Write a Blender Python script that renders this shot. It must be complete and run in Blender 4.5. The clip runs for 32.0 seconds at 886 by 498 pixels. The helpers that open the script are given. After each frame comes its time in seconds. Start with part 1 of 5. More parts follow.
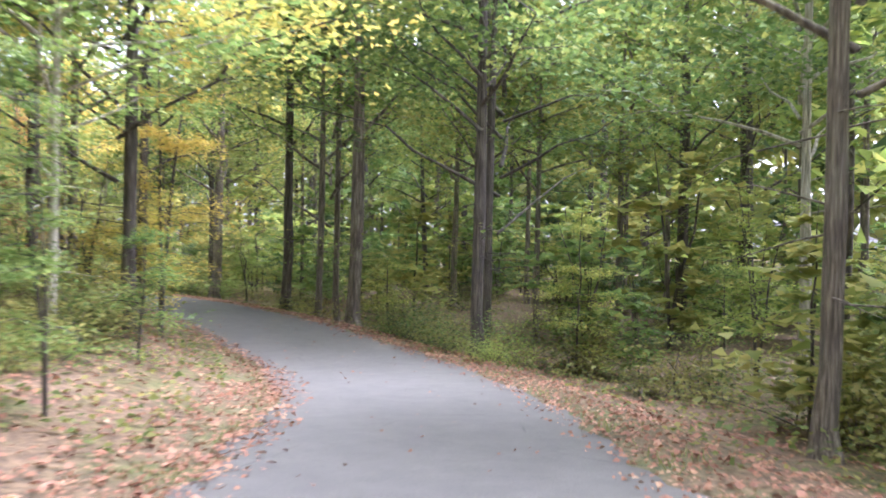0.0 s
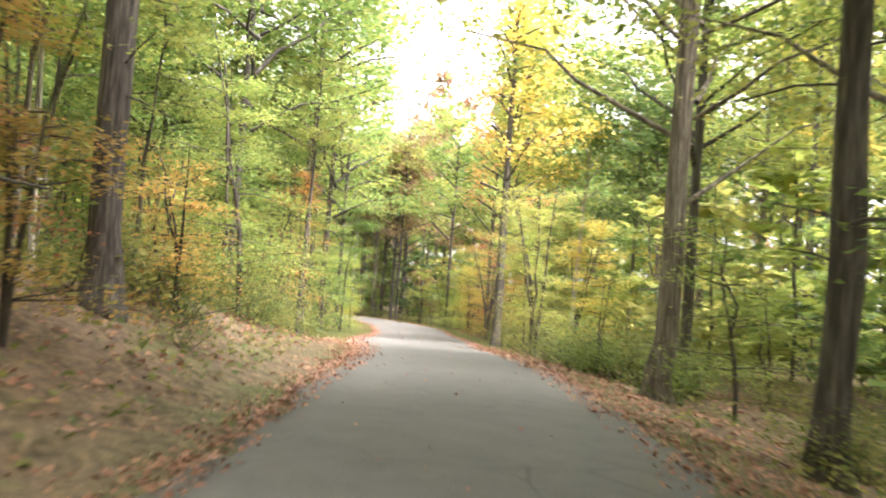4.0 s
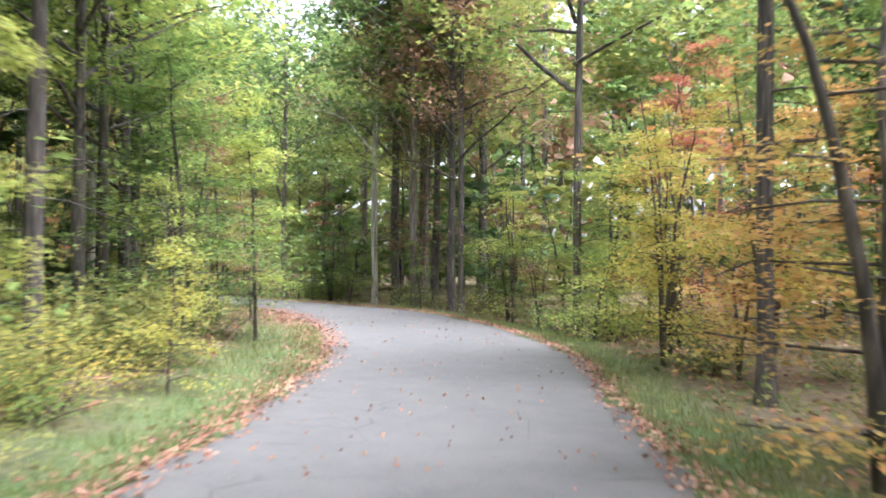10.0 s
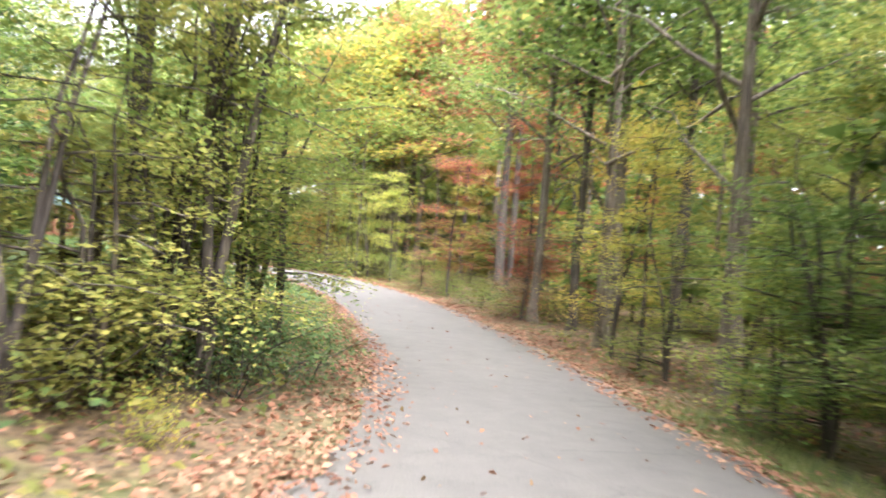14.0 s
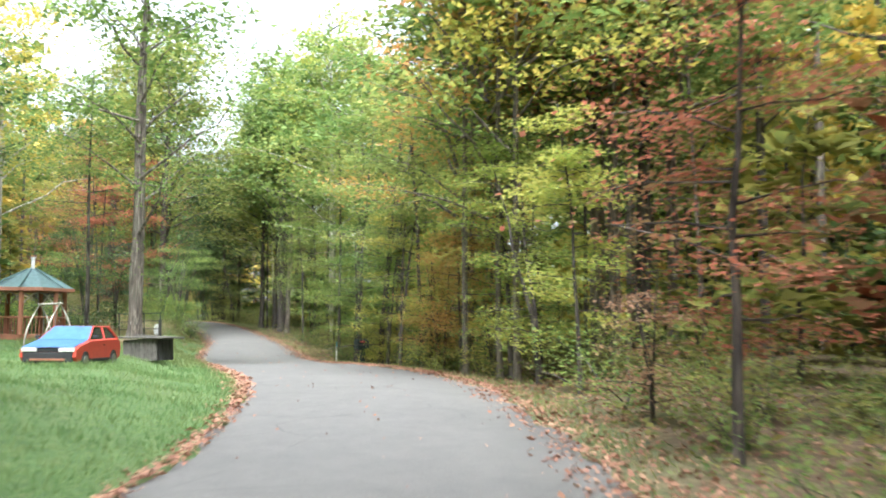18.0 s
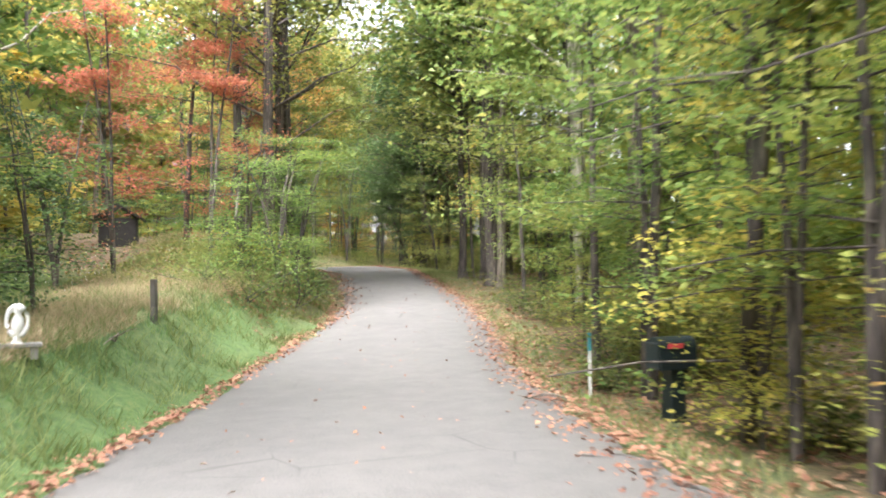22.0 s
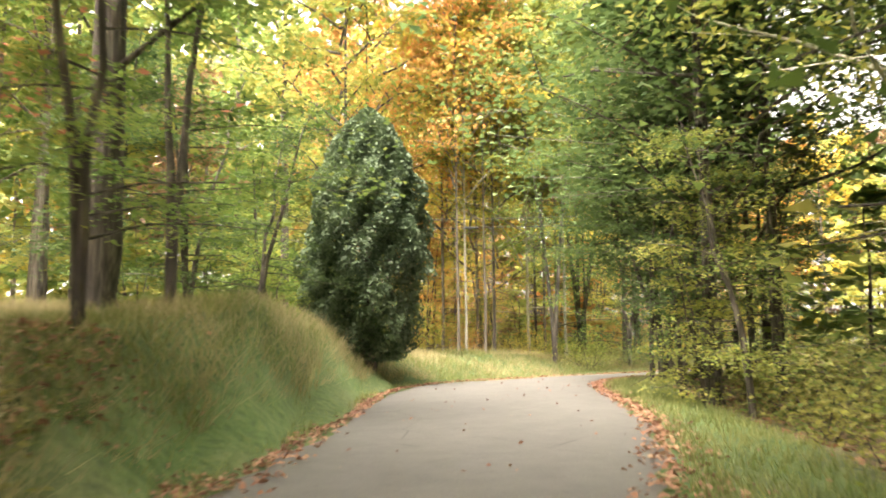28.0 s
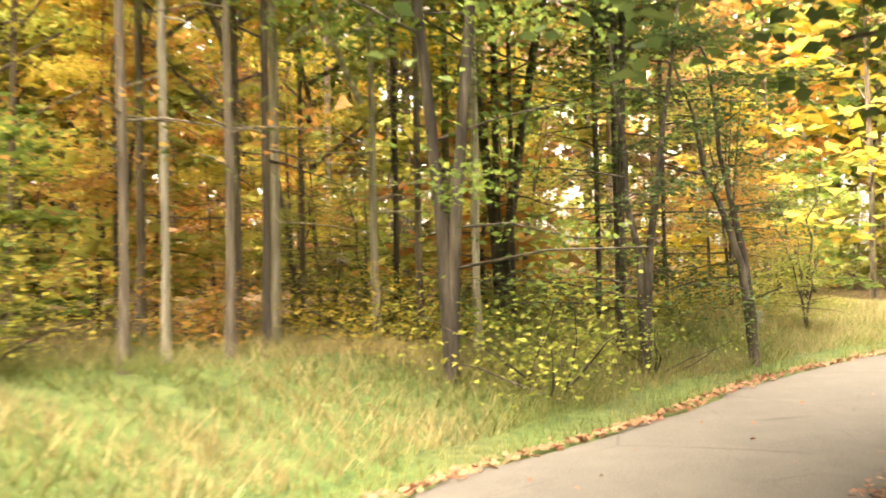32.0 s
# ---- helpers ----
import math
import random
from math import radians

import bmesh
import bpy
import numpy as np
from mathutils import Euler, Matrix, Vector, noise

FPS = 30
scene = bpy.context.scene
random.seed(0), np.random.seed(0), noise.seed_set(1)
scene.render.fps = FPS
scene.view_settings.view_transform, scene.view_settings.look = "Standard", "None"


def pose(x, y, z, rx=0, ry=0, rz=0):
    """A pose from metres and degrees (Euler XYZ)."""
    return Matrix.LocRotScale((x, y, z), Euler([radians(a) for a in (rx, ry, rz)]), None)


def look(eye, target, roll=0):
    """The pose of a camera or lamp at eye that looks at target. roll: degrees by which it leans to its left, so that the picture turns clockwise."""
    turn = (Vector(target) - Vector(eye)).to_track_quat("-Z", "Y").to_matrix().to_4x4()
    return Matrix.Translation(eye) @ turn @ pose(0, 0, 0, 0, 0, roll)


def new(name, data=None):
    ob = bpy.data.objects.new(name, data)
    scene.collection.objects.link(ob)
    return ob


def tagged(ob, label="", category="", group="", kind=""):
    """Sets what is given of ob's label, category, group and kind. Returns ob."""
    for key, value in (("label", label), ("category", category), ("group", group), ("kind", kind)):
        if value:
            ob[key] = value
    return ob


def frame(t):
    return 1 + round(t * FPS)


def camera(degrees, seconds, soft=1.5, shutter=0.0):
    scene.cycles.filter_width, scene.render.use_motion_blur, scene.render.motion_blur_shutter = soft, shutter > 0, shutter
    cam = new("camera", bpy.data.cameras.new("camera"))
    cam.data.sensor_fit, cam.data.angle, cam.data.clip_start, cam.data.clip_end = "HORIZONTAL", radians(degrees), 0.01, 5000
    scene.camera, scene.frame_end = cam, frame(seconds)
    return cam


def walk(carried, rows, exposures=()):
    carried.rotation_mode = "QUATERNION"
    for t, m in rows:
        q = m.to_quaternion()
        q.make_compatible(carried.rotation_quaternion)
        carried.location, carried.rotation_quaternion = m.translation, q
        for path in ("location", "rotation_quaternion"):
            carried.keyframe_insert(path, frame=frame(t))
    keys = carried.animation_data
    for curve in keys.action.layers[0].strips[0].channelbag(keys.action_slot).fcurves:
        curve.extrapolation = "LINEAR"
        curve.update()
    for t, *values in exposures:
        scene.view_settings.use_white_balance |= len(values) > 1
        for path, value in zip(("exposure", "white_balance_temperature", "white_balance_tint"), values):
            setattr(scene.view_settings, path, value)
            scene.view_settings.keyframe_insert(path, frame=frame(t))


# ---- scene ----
cam = camera(51.6, 32.0, 1.8, 0.5)
PATH = [
    (0, (0.0, -0.0, 1.792), (-0.025, 2.0, 1.788), 1.2),
    (0.5, (0.186, 3.293, 1.652), (0.183, 5.293, 1.648), 2.3),
    (1, (0.227, 6.679, 1.45), (0.101, 8.675, 1.418), 2.9),
    (1.5, (0.068, 10.132, 1.183), (-0.254, 12.104, 1.117), 2.4),
    (2, (-0.236, 13.725, 0.9), (-0.72, 15.664, 0.809), 3.0),
    (2.5, (-0.893, 17.499, 0.687), (-1.573, 19.379, 0.64), 3.9),
    (3, (-1.783, 21.107, 0.652), (-2.644, 22.911, 0.631), 4.7),
    (3.5, (-3.078, 24.666, 0.664), (-4.128, 26.368, 0.704), 5.2),
    (4, (-4.672, 28.006, 0.755), (-5.847, 29.621, 0.845), 4.5),
    (4.5, (-6.44, 31.177, 0.914), (-7.698, 32.727, 1.028), 2.8),
    (6.5, (-13.723, 43.802, 1.01), (-15.163, 45.188, 1.102), 1.3),
    (7, (-16.305, 46.633, 0.863), (-17.719, 48.046, 0.916), 0.3),
    (7.5, (-18.94, 49.564, 0.763), (-20.333, 50.998, 0.807), 0.3),
    (8, (-21.725, 52.65, 0.631), (-23.08, 54.12, 0.666), 0.5),
    (8.5, (-24.453, 55.912, 0.468), (-25.779, 57.408, 0.498), 0.5),
    (9, (-27.136, 59.264, 0.307), (-28.462, 60.761, 0.324), 0.5),
    (9.5, (-29.722, 62.694, 0.134), (-31.072, 64.17, 0.124), 0.6),
    (10, (-32.204, 66.001, 0.023), (-33.574, 67.458, 0.033), 0.6),
    (10.5, (-34.463, 69.217, -0.064), (-35.852, 70.656, -0.029), 1.1),
    (11, (-36.897, 72.536, -0.232), (-38.332, 73.929, -0.194), 2.2),
    (11.5, (-39.567, 75.788, -0.329), (-41.11, 77.06, -0.286), 2.7),
    (12, (-42.309, 78.744, -0.389), (-43.953, 79.882, -0.367), 2.4),
    (12.5, (-45.324, 81.421, -0.38), (-47.051, 82.429, -0.373), 3.9),
    (13, (-48.712, 83.556, -0.279), (-50.526, 84.396, -0.228), 5.6),
    (13.5, (-52.083, 85.491, -0.246), (-53.99, 86.09, -0.195), 5.9),
    (14, (-55.583, 87.145, -0.302), (-57.549, 87.512, -0.277), 5.0),
    (14.5, (-59.19, 88.577, -0.402), (-61.178, 88.788, -0.366), 3.4),
    (16.5, (-73.536, 91.666, -0.541), (-75.525, 91.849, -0.445), -1.3),
    (17, (-77.59, 92.412, -0.591), (-79.586, 92.484, -0.479), -0.8),
    (17.5, (-81.761, 92.852, -0.508), (-83.754, 92.764, -0.372), -0.4),
    (18, (-85.885, 93.149, -0.456), (-87.862, 92.901, -0.279), 0.3),
    (18.5, (-89.691, 93.164, -0.365), (-91.656, 92.848, -0.174), 0.7),
    (19, (-93.504, 92.863, -0.268), (-95.468, 92.522, -0.095), 1.3),
    (19.5, (-98.144, 91.863, -0.06), (-100.107, 91.511, 0.085), 1.1),
    (20, (-101.431, 91.062, 0.036), (-103.381, 90.628, 0.123), 1.4),
    (20.5, (-104.536, 90.031, 0.102), (-106.471, 89.529, 0.15), 2.1),
    (21, (-107.537, 88.847, 0.136), (-109.447, 88.258, 0.2), 2.4),
    (21.5, (-110.403, 87.724, 0.116), (-112.278, 87.029, 0.172), 1.0),
    (22, (-113.19, 86.591, 0.106), (-115.03, 85.808, 0.147), -1.0),
    (22.5, (-115.891, 85.32, 0.105), (-117.704, 84.476, 0.144), -2.2),
    (23, (-118.675, 84.031, 0.051), (-120.476, 83.162, 0.093), -2.8),
    (23.5, (-121.289, 82.799, -0.014), (-123.099, 81.949, 0.05), -2.9),
    (24, (-123.844, 81.659, -0.05), (-125.659, 80.824, 0.032), -3.2),
    (24.5, (-126.378, 80.628, -0.005), (-128.196, 79.797, 0.072), -3.7),
    (25, (-128.833, 79.668, -0.074), (-130.65, 78.836, 0.005), -2.9),
    (25.5, (-131.475, 78.565, 0.102), (-133.266, 77.689, 0.26), -2.3),
    (26, (-134.166, 77.436, 0.352), (-135.849, 76.378, 0.568), -3.0),
    (26.5, (-136.778, 76.325, 0.511), (-138.373, 75.134, 0.707), -4.3),
    (28.5, (-146.564, 71.267, 1.388), (-148.049, 69.946, 1.613), -0.4),
    (29, (-148.96, 69.33, 1.663), (-150.465, 68.026, 1.85), -1.6),
    (29.5, (-151.409, 67.506, 1.804), (-152.956, 66.246, 1.956), -2.4),
    (30, (-155.564, 64.599, 1.889), (-157.119, 63.35, 2.046), -2.3),
    (30.5, (-157.709, 63.041, 1.943), (-159.283, 61.811, 2.038), -2.5),
    (31, (-159.597, 61.731, 2.017), (-161.193, 60.527, 2.061), -2.1),
    (31.5, (-161.43, 60.604, 2.066), (-163.052, 59.435, 2.107), -1.7),
    (32, (-163.235, 59.567, 2.06), (-164.912, 58.478, 2.096), -1.2),
]
EXPOSURES = [(0, 2.58, 5500, 26), (2, 2.88, 5900, 18), (4, 2.93, 6550, 17), (7, 2.37, 5500, 23), (8, 2.7, 5350, 25), (9, 2.89, 5600, 20), (10, 2.61, 5650, 19), (11, 2.63, 5400, 15), (12, 2.64, 5400, 9), (13, 2.99, 6000, 14), (14, 2.98, 6250, 18), (17, 2.42, 5800, 17), (18, 2.14, 5900, 9), (19, 2.15, 6250, 17), (20, 2.43, 6600, 24), (21, 2.44, 6300, 20), (22, 2.55, 6200, 16), (23, 2.6, 6050, 16), (24, 2.45, 6150, 11), (25, 2.54, 6100, 3), (26, 2.91, 7850, 3), (27.5, 3.15, 7750, 10), (29, 3.35, 7200, 21), (30, 3.4, 8150, 2), (31, 3.23, 8650, 10), (32, 3.07, 9350, 15)]
walk(cam, [(t, look(eye, target, roll)) for t, eye, target, roll in PATH], EXPOSURES)

# ---- light ----
SUN_EL, SUN_AZ = radians(63), radians(85)
world = bpy.data.worlds.new("overcast_sky")
scene.world = world
world.use_nodes = True
wn = world.node_tree.nodes
wl = world.node_tree.links
sky = wn.new("ShaderNodeTexSky")
sky.sky_type = "NISHITA"
sky.sun_disc = False
sky.sun_elevation, sky.sun_rotation = SUN_EL, SUN_AZ
sky.air_density, sky.dust_density, sky.ozone_density = 1.0, 4.0, 0.6
soft_sky = wn.new("ShaderNodeHueSaturation")
soft_sky.inputs["Saturation"].default_value = 0.18
wl.new(sky.outputs[0], soft_sky.inputs["Color"])
wl.new(soft_sky.outputs[0], wn["Background"].inputs[0])
wn["Background"].inputs[1].default_value = 0.15
sun_data = bpy.data.lights.new("sun", "SUN")
sun_data.energy, sun_data.angle, sun_data.color = 1.7, radians(40), (1.0, 0.97, 0.92)
sun = new("sun", sun_data)
sun.matrix_world = look((math.sin(SUN_AZ) * 60, math.cos(SUN_AZ) * 60, math.tan(SUN_EL) * 60), (0, 0, 0))

# ---- materials ----


def shader(name, rough=0.8):
    m = bpy.data.materials.new(name)
    m.use_nodes = True
    t = m.node_tree
    b = t.nodes["Principled BSDF"]
    b.inputs["Roughness"].default_value = rough
    return m, t.nodes, t.links, b


def ramp(n, l, source, stops):
    r = n.new("ShaderNodeValToRGB")
    e = r.color_ramp.elements
    while len(e) < len(stops):
        e.new(0.5)
    for k, (p, c) in zip(e, stops):
        k.position, k.color = p, (*c, 1)
    if source is not None:
        l.new(source, r.inputs[0])
    return r.outputs[0]


def noise_node(n, l, scale, detail=4, stretch=None, coord="Object", rough=0.6):
    c = n.new("ShaderNodeTexCoord")
    t = n.new("ShaderNodeTexNoise")
    t.inputs["Scale"].default_value, t.inputs["Detail"].default_value, t.inputs["Roughness"].default_value = scale, detail, rough
    v = c.outputs[coord]
    if stretch:
        mp = n.new("ShaderNodeMapping")
        mp.inputs["Scale"].default_value = stretch
        l.new(v, mp.inputs[0])
        v = mp.outputs[0]
    l.new(v, t.inputs["Vector"])
    return t.outputs["Fac"]


def blend(n, l, fac, a, b, mode="MIX"):
    x = n.new("ShaderNodeMix")
    x.data_type, x.blend_type = "RGBA", mode
    for k, v in ((0, fac), (6, a), (7, b)):
        if isinstance(v, (int, float)):
            x.inputs[k].default_value = v
        elif isinstance(v, tuple):
            x.inputs[k].default_value = (*v, 1)
        else:
            l.new(v, x.inputs[k])
    return x.outputs[2]


def bump(n, l, b, height, strength=0.5, distance=0.02):
    u = n.new("ShaderNodeBump")
    u.inputs["Strength"].default_value, u.inputs["Distance"].default_value = strength, distance
    l.new(height, u.inputs["Height"])
    l.new(u.outputs[0], b.inputs["Normal"])


def plain(name, colour, rough=0.7, metal=0.0, dirt=0.35, scale=6.0):
    """Paint, wood or metal with blotches of wear and fine relief."""
    m, n, l, b = shader(name, rough)
    b.inputs["Metallic"].default_value = metal
    big, fine = noise_node(n, l, scale), noise_node(n, l, scale * 14)
    dark = tuple(c * (1 - dirt) for c in colour)
    lite = tuple(min(1, c * (1 + dirt * 0.5)) for c in colour)
    c = ramp(n, l, big, [(0.3, dark), (0.55, colour), (0.75, lite)])
    l.new(blend(n, l, 0.25, c, ramp(n, l, fine, [(0.3, dark), (0.7, lite)])), b.inputs["Base Color"])
    bump(n, l, b, fine, 0.25, 0.004)
    return m


def leaf_material(name, stops, through_light=0.5):
    """Leaves: hue varies leaf by leaf, bough by bough and tree by tree."""
    m, n, l, b = shader(name, 0.55)
    stops = [(p, tuple(0.86 * v + 0.14 * (0.3 * c[0] + 0.6 * c[1] + 0.1 * c[2]) for v in c)) for p, c in stops]
    b.inputs["Specular IOR Level"].default_value = 0.3
    g = n.new("ShaderNodeNewGeometry")
    o = n.new("ShaderNodeObjectInfo")
    big = noise_node(n, l, 0.55, 2)
    mix1 = n.new("ShaderNodeMath")
    mix1.operation = "MULTIPLY_ADD"
    l.new(g.outputs["Random Per Island"], mix1.inputs[0])
    mix1.inputs[1].default_value = 0.5
    shift = n.new("ShaderNodeMath")
    shift.operation = "MULTIPLY_ADD"
    l.new(o.outputs["Random"], shift.inputs[0])
    shift.inputs[1].default_value, shift.inputs[2].default_value = 0.34, -0.3
    add = n.new("ShaderNodeMath")
    l.new(shift.outputs[0], add.inputs[0])
    l.new(big, add.inputs[1])
    l.new(add.outputs[0], mix1.inputs[2])
    c = ramp(n, l, mix1.outputs[0], stops)
    l.new(c, b.inputs["Base Color"])
    t = n.new("ShaderNodeBsdfTranslucent")
    l.new(c, t.inputs[0])
    x = n.new("ShaderNodeMixShader")
    x.inputs[0].default_value = through_light
    l.new(b.outputs[0], x.inputs[1])
    l.new(t.outputs[0], x.inputs[2])
    l.new(x.outputs[0], n["Material Output"].inputs[0])
    return m


LEAF = {
    "green": leaf_material("leaf_green", [(0.05, (0.065, 0.135, 0.028)), (0.4, (0.145, 0.25, 0.045)), (0.7, (0.24, 0.35, 0.06)), (0.95, (0.42, 0.43, 0.075))]),
    "dark": leaf_material("leaf_dark_green", [(0.05, (0.036, 0.075, 0.027)), (0.5, (0.08, 0.15, 0.042)), (0.95, (0.165, 0.25, 0.06))], 0.35),
    "lime": leaf_material("leaf_lime", [(0.05, (0.17, 0.28, 0.035)), (0.5, (0.33, 0.43, 0.055)), (0.95, (0.54, 0.51, 0.075))]),
    "olive": leaf_material("leaf_olive", [(0.05, (0.10, 0.16, 0.03)), (0.5, (0.24, 0.30, 0.05)), (0.95, (0.46, 0.42, 0.07))]),
    "yellow": leaf_material("leaf_yellow", [(0.05, (0.22, 0.32, 0.04)), (0.45, (0.50, 0.48, 0.05)), (0.95, (0.74, 0.52, 0.06))]),
    "orange": leaf_material("leaf_orange", [(0.05, (0.24, 0.27, 0.045)), (0.4, (0.52, 0.36, 0.06)), (0.95, (0.70, 0.28, 0.07))]),
    "red": leaf_material("leaf_red", [(0.05, (0.14, 0.16, 0.045)), (0.3, (0.29, 0.16, 0.06)), (0.6, (0.50, 0.145, 0.075)), (0.95, (0.64, 0.22, 0.12))]),
    "rust": leaf_material("leaf_rust", [(0.05, (0.13, 0.15, 0.045)), (0.45, (0.29, 0.18, 0.08)), (0.95, (0.46, 0.24, 0.14))], 0.35),
    "cedar": leaf_material("cedar_needles", [(0.05, (0.035, 0.065, 0.035)), (0.5, (0.07, 0.12, 0.06)), (0.95, (0.13, 0.19, 0.09))], 0.2),
    "bramble": leaf_material("bramble_leaf", [(0.05, (0.05, 0.09, 0.02)), (0.5, (0.12, 0.18, 0.035)), (0.95, (0.33, 0.30, 0.06))]),
    "dry": leaf_material("dry_stalk", [(0.05, (0.22, 0.16, 0.085)), (0.5, (0.42, 0.31, 0.165)), (0.95, (0.58, 0.45, 0.26))], 0.3),
    "grass": leaf_material("grass_blade", [(0.05, (0.07, 0.17, 0.05)), (0.5, (0.12, 0.25, 0.065)), (0.95, (0.25, 0.33, 0.10))], 0.45),
    "verge": leaf_material("verge_blade", [(0.05, (0.09, 0.15, 0.04)), (0.5, (0.20, 0.26, 0.07)), (0.95, (0.38, 0.38, 0.14))], 0.45),
    "straw": leaf_material("straw_blade", [(0.05, (0.22, 0.19, 0.075)), (0.5, (0.38, 0.31, 0.14)), (0.95, (0.54, 0.44, 0.23))], 0.45),
    "hay": leaf_material("long_grass_blade", [(0.05, (0.12, 0.16, 0.045)), (0.5, (0.22, 0.26, 0.07)), (0.95, (0.36, 0.35, 0.12))], 0.45),
    "aster": leaf_material("aster_petal", [(0.05, (0.6, 0.6, 0.58)), (0.95, (0.8, 0.8, 0.78))], 0.3),
    "litter": leaf_material("fallen_leaf", [(0.05, (0.10, 0.055, 0.04)), (0.35, (0.27, 0.115, 0.07)), (0.65, (0.42, 0.19, 0.11)), (0.95, (0.56, 0.34, 0.20))], 0.15),
}


def bark(name, dark, lite, moss=0.25):
    m, n, l, b = shader(name, 0.9)
    ridge = noise_node(n, l, 9, 6, (1, 1, 0.16))
    blotch = noise_node(n, l, 1.3, 3)
    c = ramp(n, l, ridge, [(0.34, tuple(v * 0.45 for v in dark)), (0.5, dark), (0.66, lite)])
    c = blend(n, l, ramp(n, l, blotch, [(0.5, (0, 0, 0)), (0.72, (moss, moss, moss))]), c, (0.30, 0.32, 0.24))
    l.new(c, b.inputs["Base Color"])
    bump(n, l, b, ridge, 0.9, 0.03)
    return m


BARK = bark("bark_grey_brown", (0.149, 0.122, 0.101), (0.333, 0.289, 0.236))
BARK_DARK = bark("bark_dark", (0.079, 0.066, 0.060), (0.184, 0.158, 0.131), 0.12)
BARK_PALE = bark("bark_pale", (0.385, 0.350, 0.297), (0.700, 0.665, 0.578), 0.5)
WEATHERED = plain("weathered_board", (0.115, 0.105, 0.092), 0.85, 0, 0.5)
RED_WOOD = plain("stained_redwood", (0.33, 0.14, 0.08), 0.7)
TEAL_ROOF = plain("teal_shingle", (0.115, 0.19, 0.195), 0.7)
WHITE_PAINT = plain("white_paint", (0.72, 0.72, 0.70), 0.5, 0, 0.15)
BLACK_WOOD = plain("black_board", (0.035, 0.033, 0.032), 0.8)
RED_PAINT = plain("faded_red_paint", (0.52, 0.06, 0.035), 0.35, 0, 0.2)
# Bonnet paint; also stands in for the reflection on the windscreen.
BLUE_PAINT_AND_SHEEN = plain("faded_blue_paint_and_sheen", (0.14, 0.32, 0.62), 0.35, 0, 0.2)
RUBBER = plain("tyre_rubber", (0.025, 0.025, 0.026), 0.8)
STEEL = plain("dull_steel", (0.30, 0.30, 0.29), 0.45, 0.8)
DARK_METAL = plain("dark_metal", (0.05, 0.055, 0.055), 0.55, 0.4)
MAIL_GREEN = plain("dark_green_plastic", (0.010, 0.020, 0.024), 0.5, 0, 0.3)
FLAG_RED = plain("red_plastic", (0.55, 0.06, 0.07), 0.5)
BLUE_CAP = plain("blue_plastic", (0.05, 0.25, 0.30), 0.5)
STONE = plain("field_stone", (0.24, 0.23, 0.21), 0.9)
GLASS, gn, gl, gb = shader("dark_car_glass", 0.06)
gb.inputs["Base Color"].default_value = (0.02, 0.025, 0.03, 1)
LAMP_GLASS = plain("headlight_lens", (0.75, 0.74, 0.70), 0.15, 0, 0.1)

ASPHALT, an, al, ab = shader("worn_asphalt", 0.85)
grain, patch, streak = noise_node(an, al, 60, 3), noise_node(an, al, 0.35, 5), noise_node(an, al, 2.2, 4)
tone = ramp(an, al, patch, [(0.3, (0.108, 0.104, 0.097)), (0.5, (0.128, 0.124, 0.116)), (0.7, (0.152, 0.146, 0.135))])
tone = blend(an, al, 0.35, tone, ramp(an, al, streak, [(0.35, (0.072, 0.070, 0.067)), (0.65, (0.160, 0.153, 0.142))]))
tone = blend(an, al, 0.3, tone, ramp(an, al, grain, [(0.35, (0.050, 0.049, 0.048)), (0.62, (0.225, 0.216, 0.203))]))
crack_at = an.new("ShaderNodeTexCoord")
warp = an.new("ShaderNodeTexVoronoi")
warp.feature = "DISTANCE_TO_EDGE"
warp.inputs["Scale"].default_value = 0.55
al.new(crack_at.outputs["Object"], warp.inputs["Vector"])
crack = ramp(an, al, warp.outputs["Distance"], [(0.004, (0.55, 0.55, 0.55)), (0.012, (0, 0, 0))])
crack = blend(an, al, ramp(an, al, noise_node(an, al, 0.5, 2), [(0.5, (0, 0, 0)), (0.62, (1, 1, 1))]), (0.0, 0.0, 0.0), crack)
al.new(blend(an, al, crack, tone, (0.05, 0.048, 0.045)), ab.inputs["Base Color"])
bump(an, al, ab, grain, 0.35, 0.006)

SOIL, sn, sl, sb = shader("forest_floor", 0.95)
s1, s2, s3 = noise_node(sn, sl, 0.7, 5), noise_node(sn, sl, 7, 5), noise_node(sn, sl, 38, 3)
litter = ramp(sn, sl, s2, [(0.3, (0.067, 0.050, 0.037)), (0.45, (0.155, 0.111, 0.074)), (0.58, (0.252, 0.174, 0.111)), (0.7, (0.326, 0.237, 0.155))])
green = ramp(sn, sl, s2, [(0.3, (0.059, 0.089, 0.026)), (0.5, (0.118, 0.163, 0.044)), (0.7, (0.207, 0.237, 0.081))])
woods = blend(sn, sl, ramp(sn, sl, s1, [(0.5, (0, 0, 0)), (0.68, (0.7, 0.7, 0.7))]), litter, green)
zone = sn.new("ShaderNodeAttribute")
zone.attribute_name = "grass"
lawn = ramp(sn, sl, s2, [(0.3, (0.05, 0.10, 0.03)), (0.5, (0.09, 0.17, 0.05)), (0.72, (0.16, 0.21, 0.075))])
c = blend(sn, sl, zone.outputs["Fac"], woods, lawn)
c = blend(sn, sl, 0.3, c, ramp(sn, sl, s3, [(0.3, (0.03, 0.025, 0.015)), (0.7, (0.36, 0.27, 0.15))]), "OVERLAY")
sl.new(c, sb.inputs["Base Color"])
bump(sn, sl, sb, s2, 0.8, 0.08)

# ---- mesh helpers ----
rng = np.random.default_rng(7)


